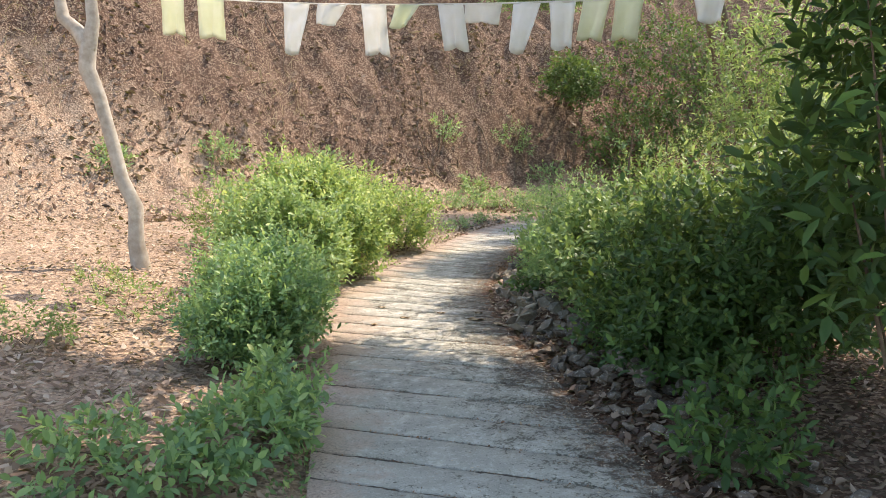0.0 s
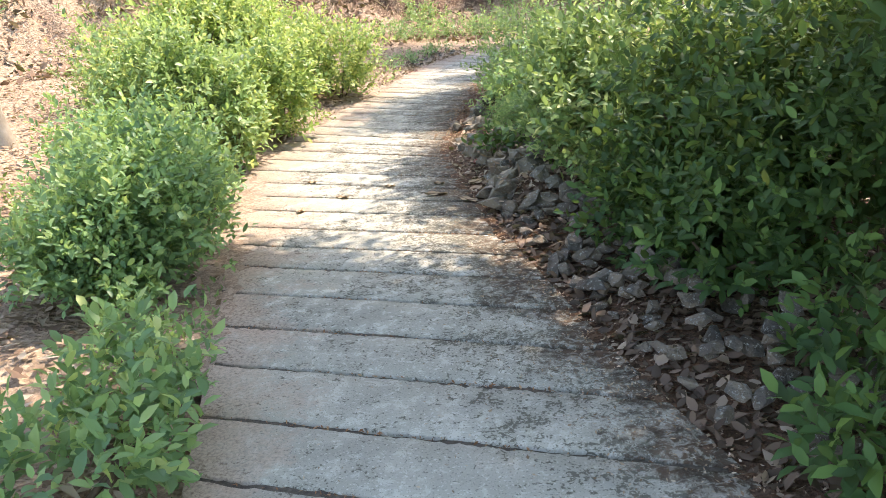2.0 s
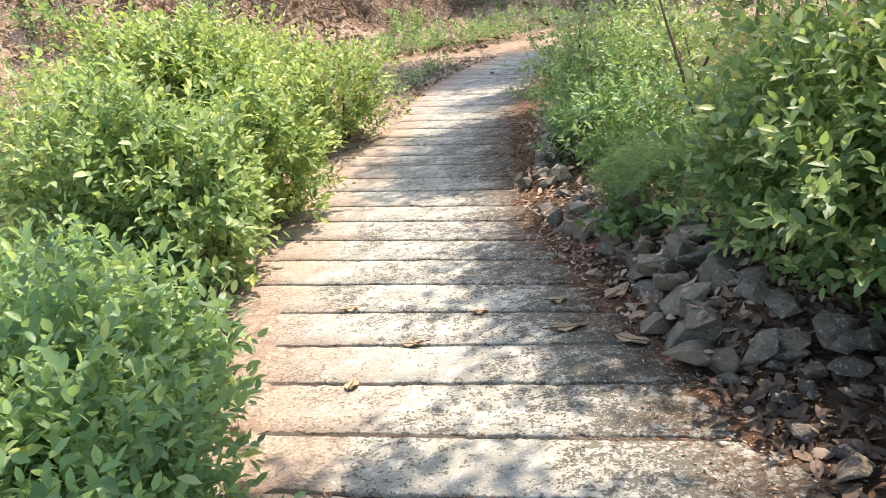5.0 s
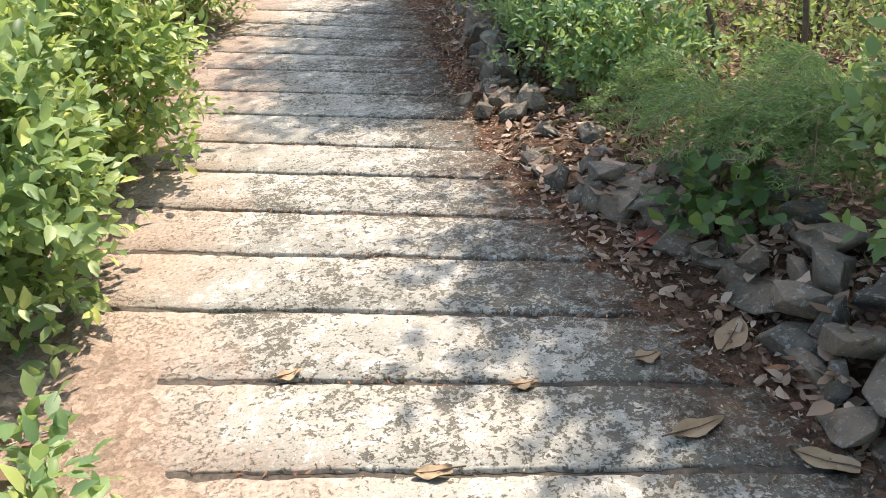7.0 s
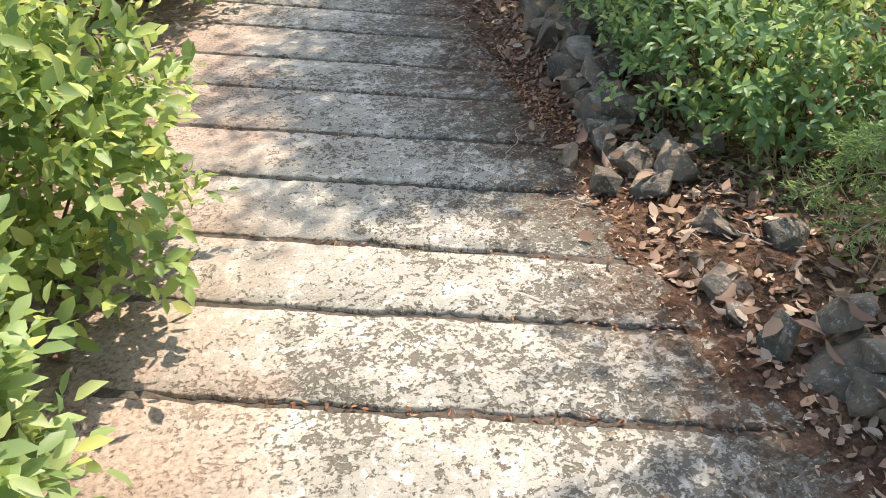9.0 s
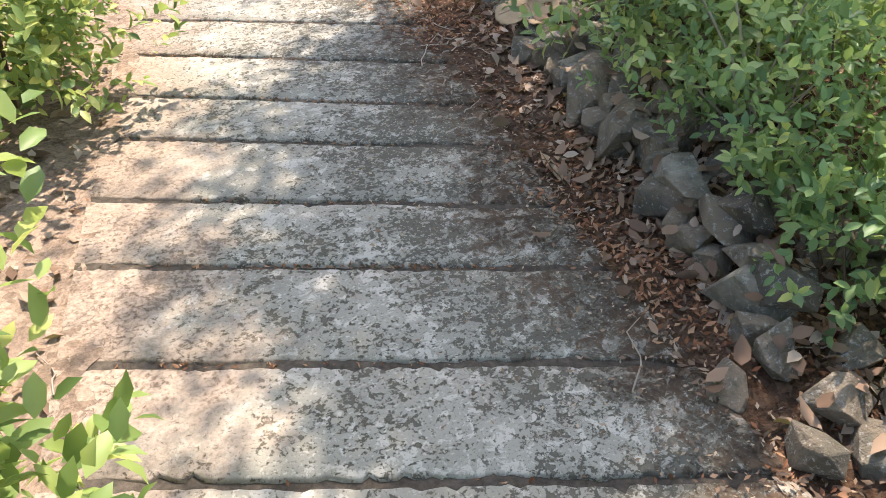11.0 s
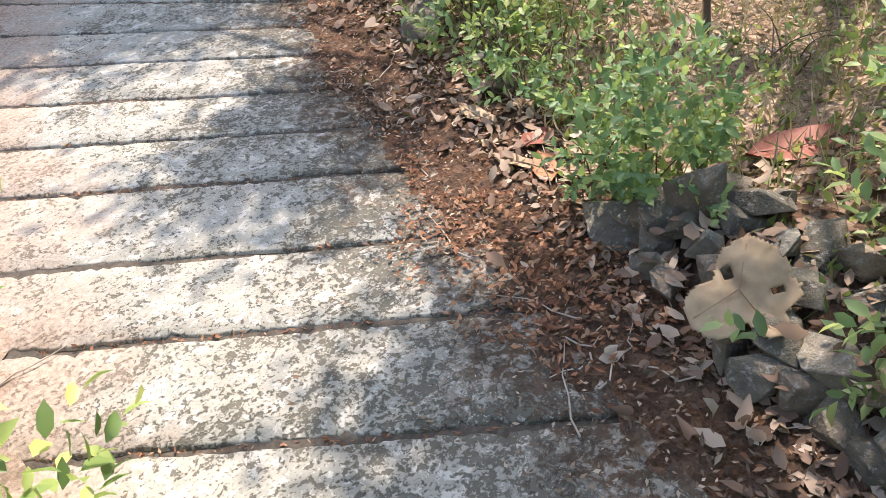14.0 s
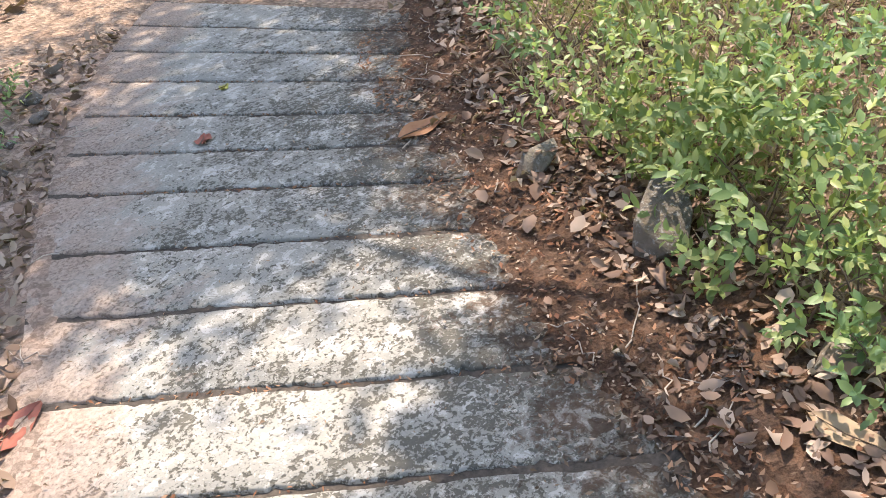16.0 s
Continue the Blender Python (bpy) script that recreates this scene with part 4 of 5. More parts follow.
shade_tree("tree with a spreading leafy crown over the path", (4.9, 3.6), [(1.51, 3.68, 4.9, 1, 1.4, 0.6), (2.41, 5.48, 4.9, 1.2, 1.6, 0.6), (3.09, 3.86, 5, 1.2, 1.6, 0.7), (1.63, 7.5, 4.8, 0.5, 0.5, 0.4), (1.31, 2.28, 4.9, 0.9, 1, 0.5), (2.91, 9.48, 4.9, 0.6, 0.9, 0.3), (4.11, 5.68, 4.9, 1, 1, 0.5), (0.04, 5.96, 5, 0.55, 0.6, 0.3), (0.14, 6.66, 5, 0.55, 0.45, 0.3), (-0.56, 6.76, 5, 0.5, 0.6, 0.3), (2.35, 6.9, 4.9, 0.8, 0.7, 0.4), (1.0, 4.3, 5.3, 0.9, 1.1, 0.4), (0.7, 2.9, 5.3, 0.9, 1.1, 0.4), (1.9, 4.9, 5.4, 0.9, 1.0, 0.4)], 14500, 0.12, gap=-0.9)
shade_tree("slender tree with a thin leafy crown", (5.2, 12.9), [(2.31, 12.1, 4.7, 0.69, 0.81, 0.25), (2.5, 12.75, 4.7, 0.56, 0.56, 0.25), (2.77, 13.2, 4.7, 0.4, 0.38, 0.25), (2.63, 11.8, 4.7, 0.5, 0.5, 0.25), (2.81, 14.45, 4.7, 0.45, 0.35, 0.25), (3.04, 14.8, 4.7, 0.28, 0.22, 0.25), (2.88, 16.3, 4.7, 0.75, 0.62, 0.25), (1.69, 17.65, 4.7, 1.12, 1, 0.25), (2.23, 11.37, 4.7, 0.55, 0.32, 0.25)], 2900, 0.10, 0.06, gap=-0.45)
shade_tree("tree with a thick crown beside the bend", (6.2, 18.6), [(3.58, 17.25, 5.6, 1.1, 1.2, 0.7), (2.48, 17.25, 5.6, 0.7, 0.9, 0.5), (4.56, 18.53, 5.7, 1.2, 1.2, 0.8)], 2300, 0.13)


def pale_tree():
    """The bare pale tree on the slope."""
    gz = float(ground_z(np.array([-3.2]), np.array([8.8]))[0])
    tree = tagged(new("tree"), "bare pale-barked crooked tree on the dry slope", "tree")
    tree.location = (-3.2, 8.8, gz)
    trunk = np.array([(-3.18, 8.8, gz - 0.1), (-3.24, 8.8, 0.45), (-3.22, 8.8, 0.85), (-3.36, 8.8, 1.15), (-3.42, 8.8, 1.45), (-3.49, 8.8, 1.75), (-3.56, 8.8, 2.05), (-3.68, 8.8, 2.35), (-3.65, 8.8, 2.65)])
    limb(trunk, (0.115, 0.09, 0.08, 0.075, 0.072, 0.07, 0.072, 0.09, 0.09), tree, "trunk", BARK_PALE, 14)
    limb(np.array([(-3.65, 8.8, 2.6), (-3.78, 8.82, 2.78), (-3.92, 8.82, 2.9), (-3.97, 8.85, 3.15), (-3.9, 8.9, 3.6)]), (0.09, 0.075, 0.07, 0.06, 0.04), tree, "branch", BARK_PALE, 12)
    limb(np.array([(-3.65, 8.8, 2.58), (-3.58, 8.8, 2.85), (-3.6, 8.82, 3.1), (-3.5, 8.82, 3.4), (-3.3, 8.8, 3.9)]), (0.09, 0.07, 0.065, 0.05, 0.03), tree, "branch", BARK_PALE, 12)


pale_tree()
for k, (sx, sy, tx, ty, h) in enumerate(((2.05, 8.55, 2.2, 8.75, 1.7), (1.9, 8.9, 1.75, 9.2, 1.2), (2.75, 9.3, 2.7, 9.5, 1.6), (1.38, 10.1, 1.45, 10.3, 0.9), (2.5, 12.05, 2.65, 12.1, 0.8))):
    sap = shrub("thin bare sapling with few leaves", [(tx, ty, h * 0.8, 0.3, 0.3, h * 0.25)], 14, 0.06, LEAF_GREEN, (sx, sy), 0, 6, LEAF4, category="sapling", name="sapling", loose=0.4)
    limb(bent((sx, sy, -0.05), (tx, ty, h), 0.025), np.linspace(0.016, 0.006, 9), sap, "trunk", BARK, 7)

# ---- bunting ----
def bunting():
    root = tagged(new("bunting"), "string of small faded white cloth flags over the path", "bunting")
    a, b = np.array((-3.5, 8.75, 3.2)), np.array((2.95, 4.6, 2.33))
    root.location = tuple(a)

    def at(k):
        p = a * (1 - k) + b * k
        return p - np.array((0, 0, 0.6 * k * (1 - k)))

    line = np.array([at(k) for k in np.linspace(0, 1, 30)])
    v, f = tube(line, np.full(30, 0.006), 5)
    child("string", mesh_of("string", v - a, f, CLOTH, True), root)
    d = unit((b - a)[None])[0]
    return root, at, d


root_b, at_b, dir_b = bunting()


def cloth_flag(k, width, drop, skew, material, label=""):
    """One hanging cloth: k along the string, skew: sideways swing of its lower edge."""
    n, m = 7, 9
    top = at_b(k)
    out = np.cross(dir_b, (0, 0, 1.0))
    ph = RNG.uniform(0, 6)
    v = []
    for j in range(m):
        h = j / (m - 1)
        for i in range(n):
            u = i / (n - 1) - 0.5
            w = width * (1 - 0.22 * h)
            fold = 0.028 * np.sin(u * 9 + ph + h * 1.5) * (0.3 + h)
            p = top + dir_b * (u * w + skew * h) + out * (fold + 0.05 * h * np.sin(ph)) - np.array((0, 0, drop * h * (1 + 0.06 * np.sin(u * 7 + ph))))
            v.append(p)
    i = (np.arange(m - 1)[:, None] * n + np.arange(n - 1)[None]).ravel()
    f = np.stack([i, i + 1, i + n + 1, i + n], -1)
    ob = child("flag", mesh_of("flag", np.array(v) - np.array(root_b.location), f, material, True), root_b, label)
    sol = ob.modifiers.new("thickness", "SOLIDIFY")
    sol.thickness = 0.003


# ---- rocks ----
ROCK_MESHES = []
for k in range(10):
    rr = np.random.default_rng(40 + k)
    bm = bmesh.new()
    for p in unit(rr.normal(0, 1, (13, 3))) * np.array((0.5, 0.36, 0.24)) * rr.uniform(0.85, 1.1, (13, 1)):
        bm.verts.new(p)
    bmesh.ops.convex_hull(bm, input=bm.verts)
    bmesh.ops.delete(bm, geom=[q for q in bm.verts if not q.link_faces], context="VERTS")
    bmesh.ops.dissolve_limit(bm, angle_limit=radians(14), verts=bm.verts, edges=bm.edges)
    bmesh.ops.bevel(bm, geom=bm.edges[:], offset=0.014, segments=1, affect="EDGES", profile=0.5)
    bmesh.ops.triangulate(bm, faces=bm.faces[:])
    me = bpy.data.meshes.new("rock")
    bm.to_mesh(me)
    bm.free()
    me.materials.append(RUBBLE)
    ROCK_MESHES.append(me)


def rock(x, y, size, up=0.0, label="angular grey rock in the dry-laid path border"):
    ob = new("rock", ROCK_MESHES[RNG.integers(len(ROCK_MESHES))])
    z = float(surface_z(np.array([x]), np.array([y]))[0])
    ob.matrix_world = pose(x, y, z + size * 0.2 + up, RNG.uniform(-22, 22), RNG.uniform(-22, 22), RNG.uniform(0, 360)) @ Matrix.Diagonal((size, size * RNG.uniform(0.8, 1.1), size * RNG.uniform(0.8, 1.2), 1))
    return tagged(ob, label, "rock", "rock border")


BLOCK_MESHES = []
for k in range(14):
    rr = np.random.default_rng(80 + k)
    bm = bmesh.new()
    q = rr.normal(0, 1, (rr.integers(11, 17), 3))
    q = q / (np.abs(q) ** 4).sum(1, keepdims=True) ** 0.25 * 0.55 * rr.uniform(0.66, 1.1, (len(q), 1))
    q[:, 2] += 0.35 * rr.normal() * q[:, 0] + 0.25 * rr.normal() * q[:, 1]
    for p in q:
        bm.verts.new(p)
    bmesh.ops.convex_hull(bm, input=bm.verts)
    bmesh.ops.delete(bm, geom=[q for q in bm.verts if not q.link_faces], context="VERTS")
    bmesh.ops.dissolve_limit(bm, angle_limit=radians(11), verts=bm.verts, edges=bm.edges)
    bmesh.ops.bevel(bm, geom=bm.edges[:], offset=0.018, segments=1, affect="EDGES", profile=0.5)
    bmesh.ops.triangulate(bm, faces=bm.faces[:])
    me = bpy.data.meshes.new("rock")
    bm.to_mesh(me)
    bm.free()
    me.materials.append(ROCK)
    BLOCK_MESHES.append(me)


TOPS = []


def block(x, y, z, wide, deep, high, turn, tilt=9, label="angular grey rock stacked in the path border"):
    """A squared rock whose underside lies at z."""
    ob = new("rock", BLOCK_MESHES[RNG.integers(len(BLOCK_MESHES))])
    ob.matrix_world = pose(x, y, z + high * 0.46, RNG.normal(0, tilt), RNG.normal(0, tilt), turn + RNG.normal(0, 14)) @ Matrix.Diagonal((wide, deep, high, 1))
    TOPS.append((x, y, z + high * 0.88, 0.5 * min(wide, deep)))
    return tagged(ob, label, "rock", "rock border")


def stacked(border, courses):
    """Dry-laid courses along a border line, each set back a little, with loose rocks on the fill behind."""
    b = np.array(border)
    run = np.concatenate([[0], np.cumsum(np.linalg.norm(np.diff(b, axis=0), axis=1))])

    def at(t):
        q = np.array([np.interp(t, run, b[:, 0]), np.interp(t, run, b[:, 1])])
        e = unit(np.array([np.interp(t + 0.05, run, b[:, 0]) - np.interp(t - 0.05, run, b[:, 0]), np.interp(t + 0.05, run, b[:, 1]) - np.interp(t - 0.05, run, b[:, 1])])[None])[0]
        return q, e

    z = -0.02
    for c in range(courses):
        t, tall = 0.10 * c, 0.085 if c == 0 else 0.07
        while t < run[-1] - 0.10 * c:
            w = 0.055 + 0.125 * RNG.random() ** 1.3
            q, e = at(t + w / 2)
            deep, high = max(w, 0.1) * RNG.uniform(0.8, 1.3), tall * RNG.uniform(0.9, 1.7)
            q = q + np.array((e[1], -e[0])) * (deep * 0.4 + 0.06 * c + RNG.uniform(-0.03, 0.05))
            block(q[0], q[1], z + RNG.uniform(-0.01, 0.006), w * 1.2, deep, high, math.degrees(math.atan2(e[1], e[0])) + RNG.normal(0, 25), 17)
            t += w * RNG.uniform(0.92, 1.06)
        z += tall
    t = 0.0
    while t < run[-1]:
        q, e = at(t)
        for k in range(2):
            g = q + np.array((e[1], -e[0])) * (0.24 + 0.16 * k + RNG.normal(0, 0.03))
            size = RNG.uniform(0.07, 0.17)
            block(g[0], g[1], float(surface_z(g[:1], g[1:])[0]) - 0.02, size * 1.2, size, size * RNG.uniform(0.45, 0.8), RNG.uniform(0, 360), 20, "loose angular rock lying behind the border")
        t += RNG.uniform(0.11, 0.22)


stacked(BORDER, 2)
stacked(BORDER_FAR, 2)
for x0, y0, z0, wd, dp, hi, tn in ((1.16, 7.88, 0.12, 0.24, 0.20, 0.13, 20), (1.06, 7.70, 0.11, 0.20, 0.15, 0.09, 50), (1.62, 11.24, 0.11, 0.22, 0.16, 0.08, 140), (1.50, 11.30, 0.12, 0.08, 0.16, 0.16, 20), (1.58, 11.02, 0.10, 0.22, 0.13, 0.06, 160),
                                   (1.20, 10.50, -0.02, 0.26, 0.22, 0.20, 70), (1.17, 10.20, -0.02, 0.25, 0.20, 0.19, 65), (1.06, 9.85, -0.02, 0.22, 0.18, 0.17, 60), (1.86, 13.03, -0.02, 0.27, 0.22, 0.13, 70), (1.75, 12.35, -0.02, 0.17, 0.14, 0.10, 20),
                                   (0.82, 8.50, -0.02, 0.17, 0.10, 0.06, 20), (0.78, 8.38, -0.02, 0.09, 0.07, 0.05, 80), (0.78, 9.06, -0.02, 0.14, 0.11, 0.09, 40), (1.02, 9.02, -0.01, 0.19, 0.15, 0.12, 10), (0.76, 9.27, -0.02, 0.15, 0.10, 0.07, 30),
                                   (0.90, 9.12, -0.02, 0.16, 0.12, 0.12, 120), (0.90, 8.98, -0.02, 0.16, 0.13, 0.09, 60), (0.96, 8.72, -0.02, 0.14, 0.10, 0.07, 100), (1.12, 8.62, -0.01, 0.16, 0.14, 0.09, 10), (1.9, 13.55, -0.01, 0.15, 0.12, 0.10, 30)):
    block(x0, y0, z0, wd, dp, hi, tn, 8, "large weathered grey rock beside the path")
t = np.array(TOPS)
t = t[RNG.integers(0, len(t), 420)]
n = len(t)
ang = RNG.uniform(0, 2 * np.pi, n)
v, f = leaves(np.column_stack([t[:, 0] + RNG.normal(0, 0.4, n) * t[:, 3], t[:, 1] + RNG.normal(0, 0.4, n) * t[:, 3], t[:, 2] - 0.004]), np.column_stack([np.cos(ang), np.sin(ang), RNG.normal(0, 0.15, n)]), RNG.normal(0, 0.25, (n, 3)) + np.array((0, 0, 1.0)), RNG.uniform(0.03, 0.085, n), RNG.uniform(0.018, 0.045, n), LEAF8, RNG.normal(0, 1.6, n))
tagged(new("leaf_litter", mesh_of("leaf_litter", v, f, DRY)), "dry leaves lodged between the border rocks", "leaf litter", kind="stuff")
yy = 3.3
while yy < 6.45:
    for row in range(6):
        if RNG.random() < np.interp(yy, (3.3, 4.0, 6.4), (0.3, 0.75, 0.85)):
            size = RNG.uniform(0.07, 0.14) + 0.07 * RNG.random() ** 3
            rock(float(x_right(yy)) + 0.13 + 0.10 * row + RNG.normal(0, 0.03), yy + RNG.normal(0, 0.04), size, 0.05 * min(row, 2) * RNG.random(), "brown grey rubble stone in the border, toned down for shade")
    yy += 0.10
for bx, by in ((1.10, 9.62), (1.22, 9.85), (1.26, 10.15)):
    rock(bx, by, 0.25, 0.03, "large dark rock under the shrub")
for k in range(26):
    yk = RNG.uniform(14.0, 16.4)
    rock(float(x_left(yk)) - RNG.uniform(0.12, 0.5), yk, RNG.uniform(0.06, 0.16), 0.0, "pale grey stone among leaves at the path side")


# ---- single dry leaves and sticks ----
def dry_leaf(x, y, length, wide, turn, material, label, curl=0.5, holes=False):
    n, m = 9, 5
    v = []
    for i in range(n):
        t = i / (n - 1)
        half = 0.5 * wide * math.sin(math.pi * min(1, 0.04 + 0.96 * t) ** 0.85) ** 0.8 + 0.001
        for j in range(m):
            u = j / (m - 1) * 2 - 1
            v.append(((t - 0.5) * length, u * half, curl * length * (0.35 * (t - 0.5) ** 2 + 0.22 * abs(u) ** 1.5 * half / max(wide, 1e-6)) + 0.006 * math.sin(9 * t + 5 * u)))
    k = (np.arange(n - 1)[:, None] * m + np.arange(m - 1)[None]).ravel()
    f = np.stack([k, k + 1, k + m + 1, k + m], -1)
    leaf = tagged(new("dry_leaf"), label, "leaf")
    z = float(surface_z(np.array([x]), np.array([y]))[0])
    leaf.location, leaf.rotation_euler = (x, y, z + 0.004), (RNG.uniform(-0.12, 0.12), RNG.uniform(-0.12, 0.12), radians(turn))
    child("blade", mesh_of("blade", v, f, material, True), leaf)
    tv, tf = tube([(-0.5 * length - 0.03, 0.003, 0.012), (-0.4 * length, 0, 0.006 + 0.06 * curl * length), (0, 0, 0.003), (0.4 * length, 0, 0.004 + 0.06 * curl * length)], (0.0022, 0.002, 0.0016, 0.0008), 5)
    child("midrib", mesh_of("midrib", tv, tf, BARK), leaf)


ORANGE = plain_material("orange_brown_leaf", (0.36, 0.15, 0.06), (0.50, 0.26, 0.12), 20, 0.6, 0.3, 0.004)
RED = plain_material("brick_red_leaf", (0.27, 0.08, 0.05), (0.42, 0.16, 0.10), 20, 0.6, 0.3, 0.004)
TAN = plain_material("pale_tan_leaf", (0.34, 0.235, 0.13), (0.50, 0.375, 0.23), 18, 0.65, 0.3, 0.004)
YELLOW = plain_material("yellow_leaf", (0.42, 0.40, 0.07), (0.58, 0.55, 0.12), 20, 0.6, 0.2, 0.003)
for x0, y0, ln, wd, tn, mt, lb in ((1.83, 14.09, 0.24, 0.10, 5, ORANGE, "large curled orange brown leaf at the path edge"), (1.21, 14.77, 0.10, 0.07, 60, RED, "small reddish brown leaf on the concrete"),
                                   (0.20, 13.64, 0.17, 0.12, 20, RED, "brick red fallen leaf at the path edge"), 
                                   (2.0, 11.35, 0.3, 0.15, 150, RED, "large rust red leaf among the weeds"), (1.5, 15.2, 0.06, 0.04, 30, YELLOW, "small yellow leaf on the concrete"), (0.60, 6.9, 0.15, 0.05, 10, TAN, "curled tan leaf on the concrete"),
                                   (0.80, 6.72, 0.14, 0.06, 140, TAN, "curled tan leaf on the concrete"), (-0.02, 6.96, 0.09, 0.04, 170, TAN, "small dry leaf lying in a groove"), (-0.25, 6.7, 0.09, 0.05, 80, TAN, "small dry leaf lying in a groove"),
                                   (-0.29, 7.42, 0.07, 0.04, 20, TAN, "small tan leaf on the concrete"), (0.28, 7.18, 0.07, 0.035, 0, TAN, "small tan leaf on the concrete"), (0.90, 10.22, 0.17, 0.03, 80, TAN, "narrow dry leaf on the humus"),
                                   (0.88, 7.2, 0.16, 0.08, 40, TAN, "curled tan leaf beside the rocks"), (0.92, 7.0, 0.15, 0.07, 130, ORANGE, "curled brown leaf beside the rocks"), (0.55, 2.55, 0.07, 0.03, 10, RED, "small red brown leaf on the concrete"),
                                   (1.45, 11.95, 0.16, 0.07, 100, TAN, "long dry leaf beside the path"), (1.75, 12.2, 0.12, 0.07, 30, TAN, "pale dry leaf among the weeds"), (1.4, 5.6, 0.17, 0.1, 30, TAN, "dry leaf on the shaded border"),
                                   (1.7, 4.9, 0.18, 0.1, 80, TAN, "dry leaf on the shaded border"), (2.05, 5.05, 0.18, 0.12, 10, TAN, "dry leaf on the shaded border"), (1.95, 3.2, 0.22, 0.12, 60, TAN, "broad dry leaf under the bush"),
                                   (1.50, 11.86, 0.15, 0.08, 60, ORANGE, "curled brown leaf beside the path"), (1.56, 11.78, 0.14, 0.07, 140, TAN, "pale dry leaf among the weeds"), (1.60, 12.0, 0.16, 0.08, 20, RED, "rust red leaf beside the path"),
                                   (1.55, 12.25, 0.16, 0.08, 100, TAN, "long dry leaf beside the path"), (1.66, 11.85, 0.17, 0.06, 120, TAN, "long dry leaf beside the path"), (0.93, 7.75, 0.13, 0.08, 30, RED, "brick red fallen leaf beside the rocks"),
                                   (0.90, 7.70, 0.12, 0.07, 120, RED, "brick red fallen leaf beside the rocks"), (1.10, 7.42, 0.15, 0.07, 150, TAN, "curled tan leaf beside the rocks"), (0.62, 7.18, 0.075, 0.05, 5, TAN, "small pale leaf on the concrete"), (1.08, 7.32, 0.14, 0.08, 60, ORANGE, "curled brown leaf beside the rocks")):
    dry_leaf(x0, y0, ln, wd, tn, mt, lb)


def lobed_leaf(x, y, z, span, turn, tilt):
    """A big dry leaf of three rounded lobes, pierced by two holes."""
    n = 44
    g = np.linspace(-0.62, 0.62, n)
    X, Y = np.meshgrid(g, g)
    lobes = ((-0.26, -0.12, 0.27), (0.16, 0.10, 0.33), (0.12, -0.34, 0.17), (0.34, -0.12, 0.17))
    inside = np.min([np.hypot(X - a, (Y - b) * 0.92) - r for a, b, r in lobes], axis=0)
    wave = 0.018 * smooth_noise(X * 4, Y * 4, 3.0, 1.0)
    pierced = np.minimum(np.hypot(X + 0.03, (Y - 0.20) * 0.6) - 0.03, np.hypot((X - 0.30) * 0.6, Y + 0.10) - 0.022)
    ok = (inside + wave < 0) & (pierced > 0)
    Z = 0.10 * np.hypot(X, Y) ** 2 + 0.05 * smooth_noise(X, Y, 5.0, 2.0) - 0.05 * np.exp(-(X - 0.02 + 0.4 * Y) ** 2 / 0.004)
    idx = np.arange(n * n).reshape(n, n)
    c = ok[:-1, :-1] & ok[1:, :-1] & ok[:-1, 1:] & ok[1:, 1:]
    f = np.stack([idx[:-1, :-1][c], idx[:-1, 1:][c], idx[1:, 1:][c], idx[1:, :-1][c]], -1)
    used, f = np.unique(f, return_inverse=True)
    v = (np.stack([X, Y, Z], -1).reshape(-1, 3) * span)[used]
    leaf = tagged(new("dry_leaf"), "big pale tan lobed leaf with holes, on the rocks", "leaf")
    leaf.matrix_world = pose(x, y, z, tilt, -12, turn)
    blade = child("blade", mesh_of("blade", v, f.reshape(-1, 4), TAN, True), leaf)
    sol = blade.modifiers.new("thickness", "SOLIDIFY")
    sol.thickness = 0.0015
    for ex, ey in ((-0.46, -0.14), (0.22, 0.38), (0.10, -0.44)):
        w = np.linspace(0, 1, 5)
        tv, tf = tube(np.column_stack([w * ex, w * ey, 0.012 + 0.10 * w ** 2 * (ex * ex + ey * ey)]) * span, np.linspace(0.002, 0.0008, 5), 5)
        child("vein", mesh_of("vein", tv, tf, DRY), leaf, "thin brown vein")


lobed_leaf(1.30, 11.03, 0.165, 0.25, -30, 24)


def twig(x0, y0, length, turn):
    a = np.array((x0, y0)), np.array((math.cos(radians(turn)), math.sin(radians(turn)))) * length
    pts = []
    for t in np.linspace(0, 1, 6):
        p = a[0] + a[1] * (t - 0.5) + RNG.normal(0, 0.012, 2)
        pts.append((*p, float(surface_z(p[:1], p[1:])[0]) + 0.006))
    v, f = tube(pts, np.linspace(0.0027, 0.0013, 6), 5)
    tagged(new("twig", mesh_of("twig", v, f, BARK_PALE, True)), "thin dry twig lying on the ground", "twig", "fallen twigs")


for k in range(80):
    ty = RNG.uniform(6.5, 15.5)
    twig(float(x_right(ty)) + RNG.uniform(-0.15 if ty > 9 else 0.12, 0.35) if k % 4 else float(x_left(ty)) + RNG.uniform(-0.2, 0.1), ty, RNG.uniform(0.08, 0.26), RNG.uniform(0, 180))

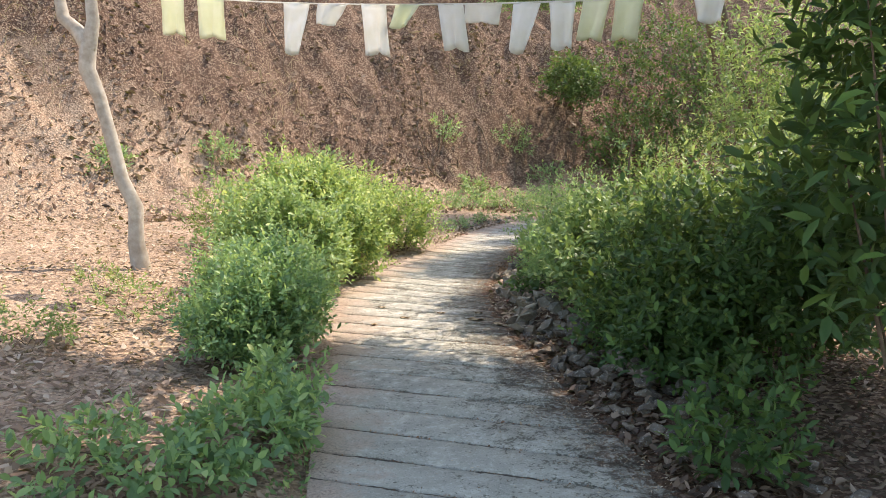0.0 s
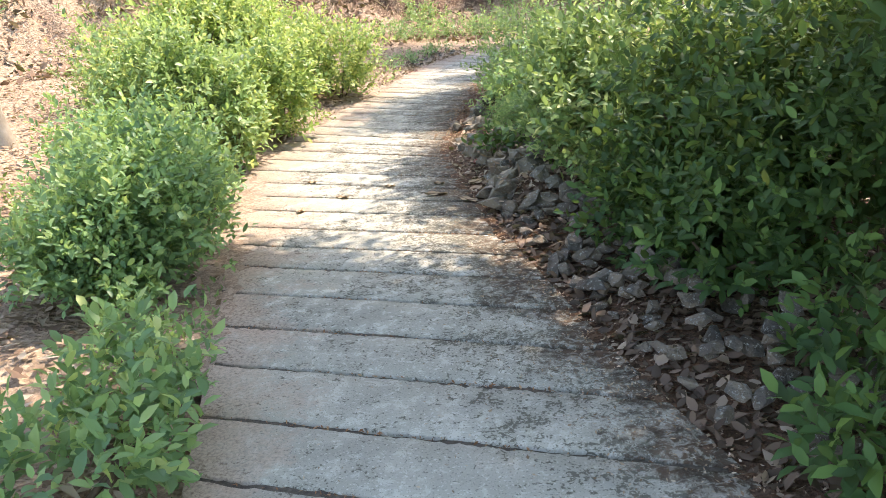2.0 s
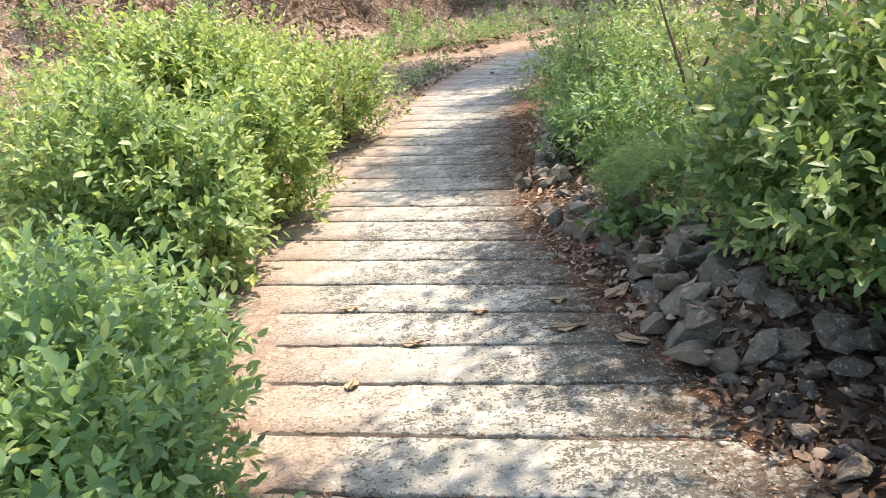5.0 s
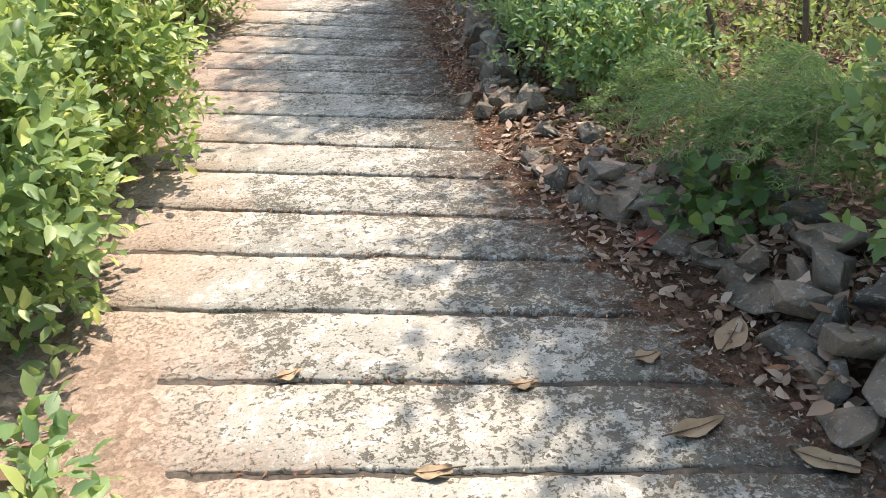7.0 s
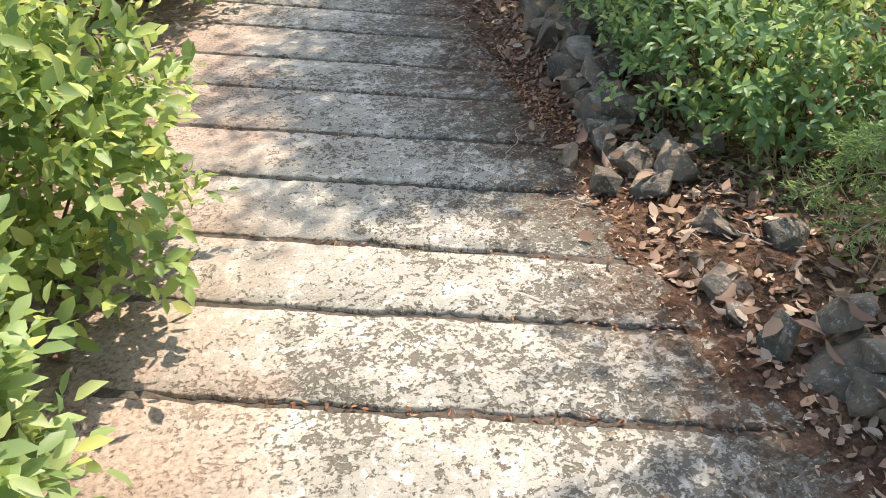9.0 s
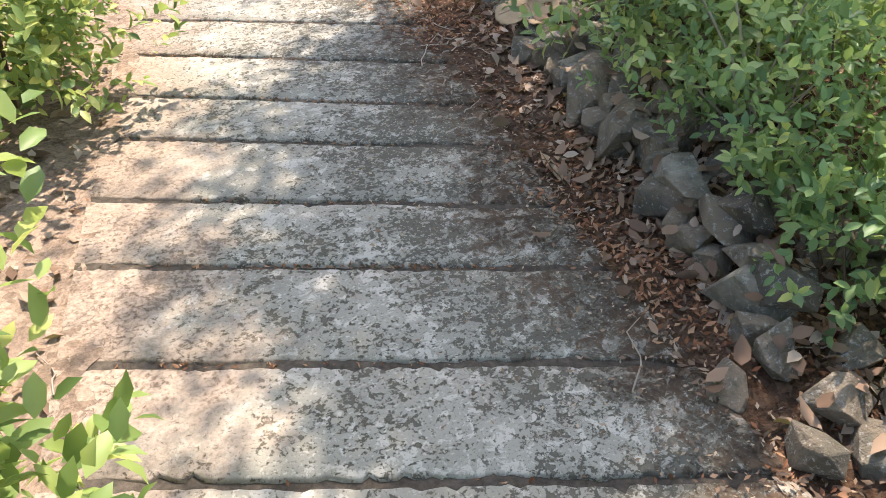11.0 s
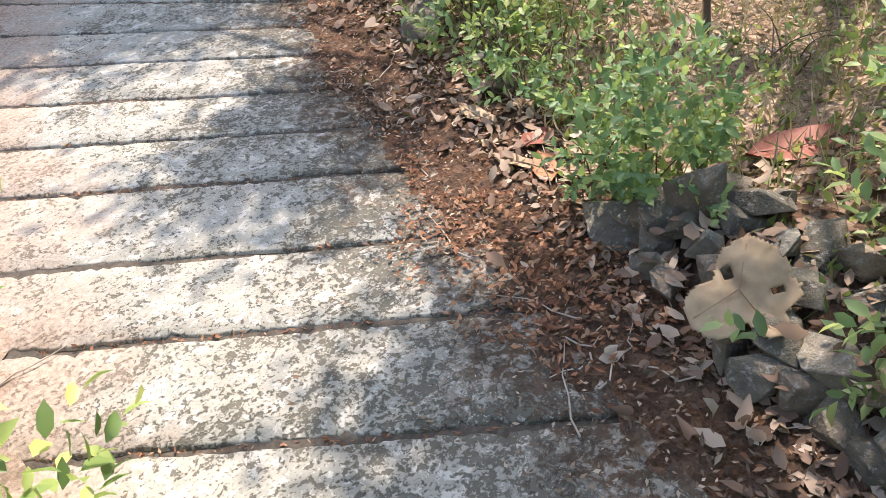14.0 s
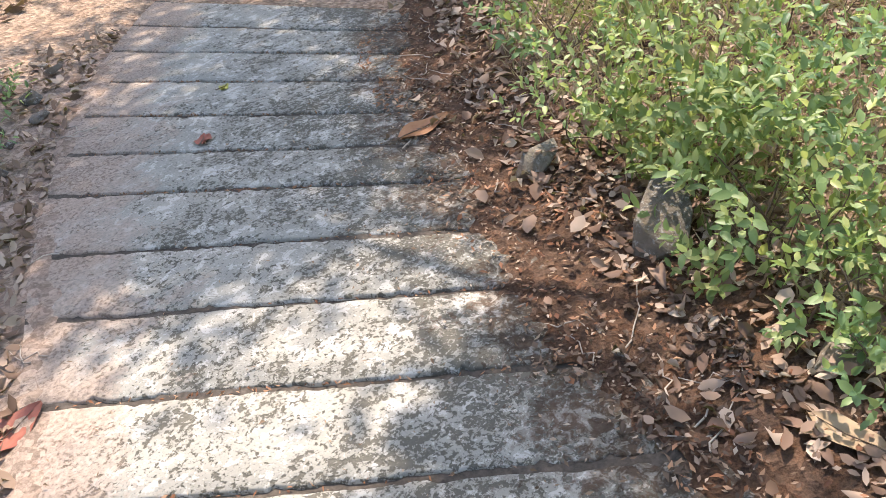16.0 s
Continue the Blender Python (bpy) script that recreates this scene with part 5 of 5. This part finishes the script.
FLAGS = [(0.173, 0.39, 0.36, -0.04, CLOTH_YELLOW), (0.249, 0.39, 0.35, -0.05, CLOTH_YELLOW), (0.399, 0.32, 0.42, -0.02, CLOTH), (0.454, 0.32, 0.17, -0.06, CLOTH), (0.513, 0.27, 0.38, 0.00, CLOTH), (0.558, 0.25, 0.18, -0.08, CLOTH_YELLOW), (0.611, 0.23, 0.32, 0.02, CLOTH), (0.649, 0.32, 0.13, -0.05, CLOTH), (0.696, 0.22, 0.34, -0.05, CLOTH), (0.732, 0.21, 0.31, 0.00, CLOTH), (0.765, 0.20, 0.25, -0.08, CLOTH_YELLOW), (0.795, 0.19, 0.25, -0.06, CLOTH_YELLOW), (0.861, 0.20, 0.17, 0.02, CLOTH)]
for fk, fw, fd, fs, fm in FLAGS:
    cloth_flag(fk, fw, fd, fs, fm)

# ---- bare vines on the bank ----
for k in range(34):
    vx, vy = RNG.uniform(-5, 6), RNG.uniform(19.3, 22.5)
    vy = max(vy, float(np.interp(vx, _f[:, 0], _f[:, 1])) + 0.9)
    w = np.linspace(0, 1, 12)
    px = vx + RNG.normal(0, 0.5) * w + 0.10 * np.sin(w * RNG.uniform(5, 11) + k)
    py = vy - RNG.uniform(0.5, 1.5) * w
    pts = np.column_stack([px, py, ground_z(px, py) + 0.03 + 0.10 * np.sin(w * np.pi)])
    tv, tf = tube(pts, np.linspace(0.018, 0.006, 12), 5)
    tagged(new("vine", mesh_of("vine", tv, tf, BARK, True)), "bare brown vine trailing down the earth bank", "vine", "vines on the bank")

# ---- green tufts on the bank ----
for bx, by, br in ((-2.9, 17.2, 0.35), (-4.6, 15.6, 0.3), (-0.6, 20.6, 0.4), (1.2, 21.5, 0.5), (-6.0, 14.0, 0.35), (0.2, 19.2, 0.3), (2.2, 20.9, 0.45)):
    bzz = float(ground_z(np.array([bx]), np.array([by]))[0])
    shrub("small green plant rooted in the bank", [(bx, by - 0.1, bzz + 0.15, br, 0.3, br * 0.8)], 60, 0.10, LEAF_GREEN, (bx, by), 3, 7, LEAF4, name="creeper", loose=0.4, floor=-0.2, thick=0.006)
x, y = scatter(2600, -0.9, 0.6, 2.4, 5.6, lambda x, y: np.abs(x - x_left(y) + 0.09) < 0.10)
grass("ground_cover", "tiny green leaves creeping along the path edge", x, y, 0.045, LEAF_GREEN, 0.9, 0.02, "ground cover")
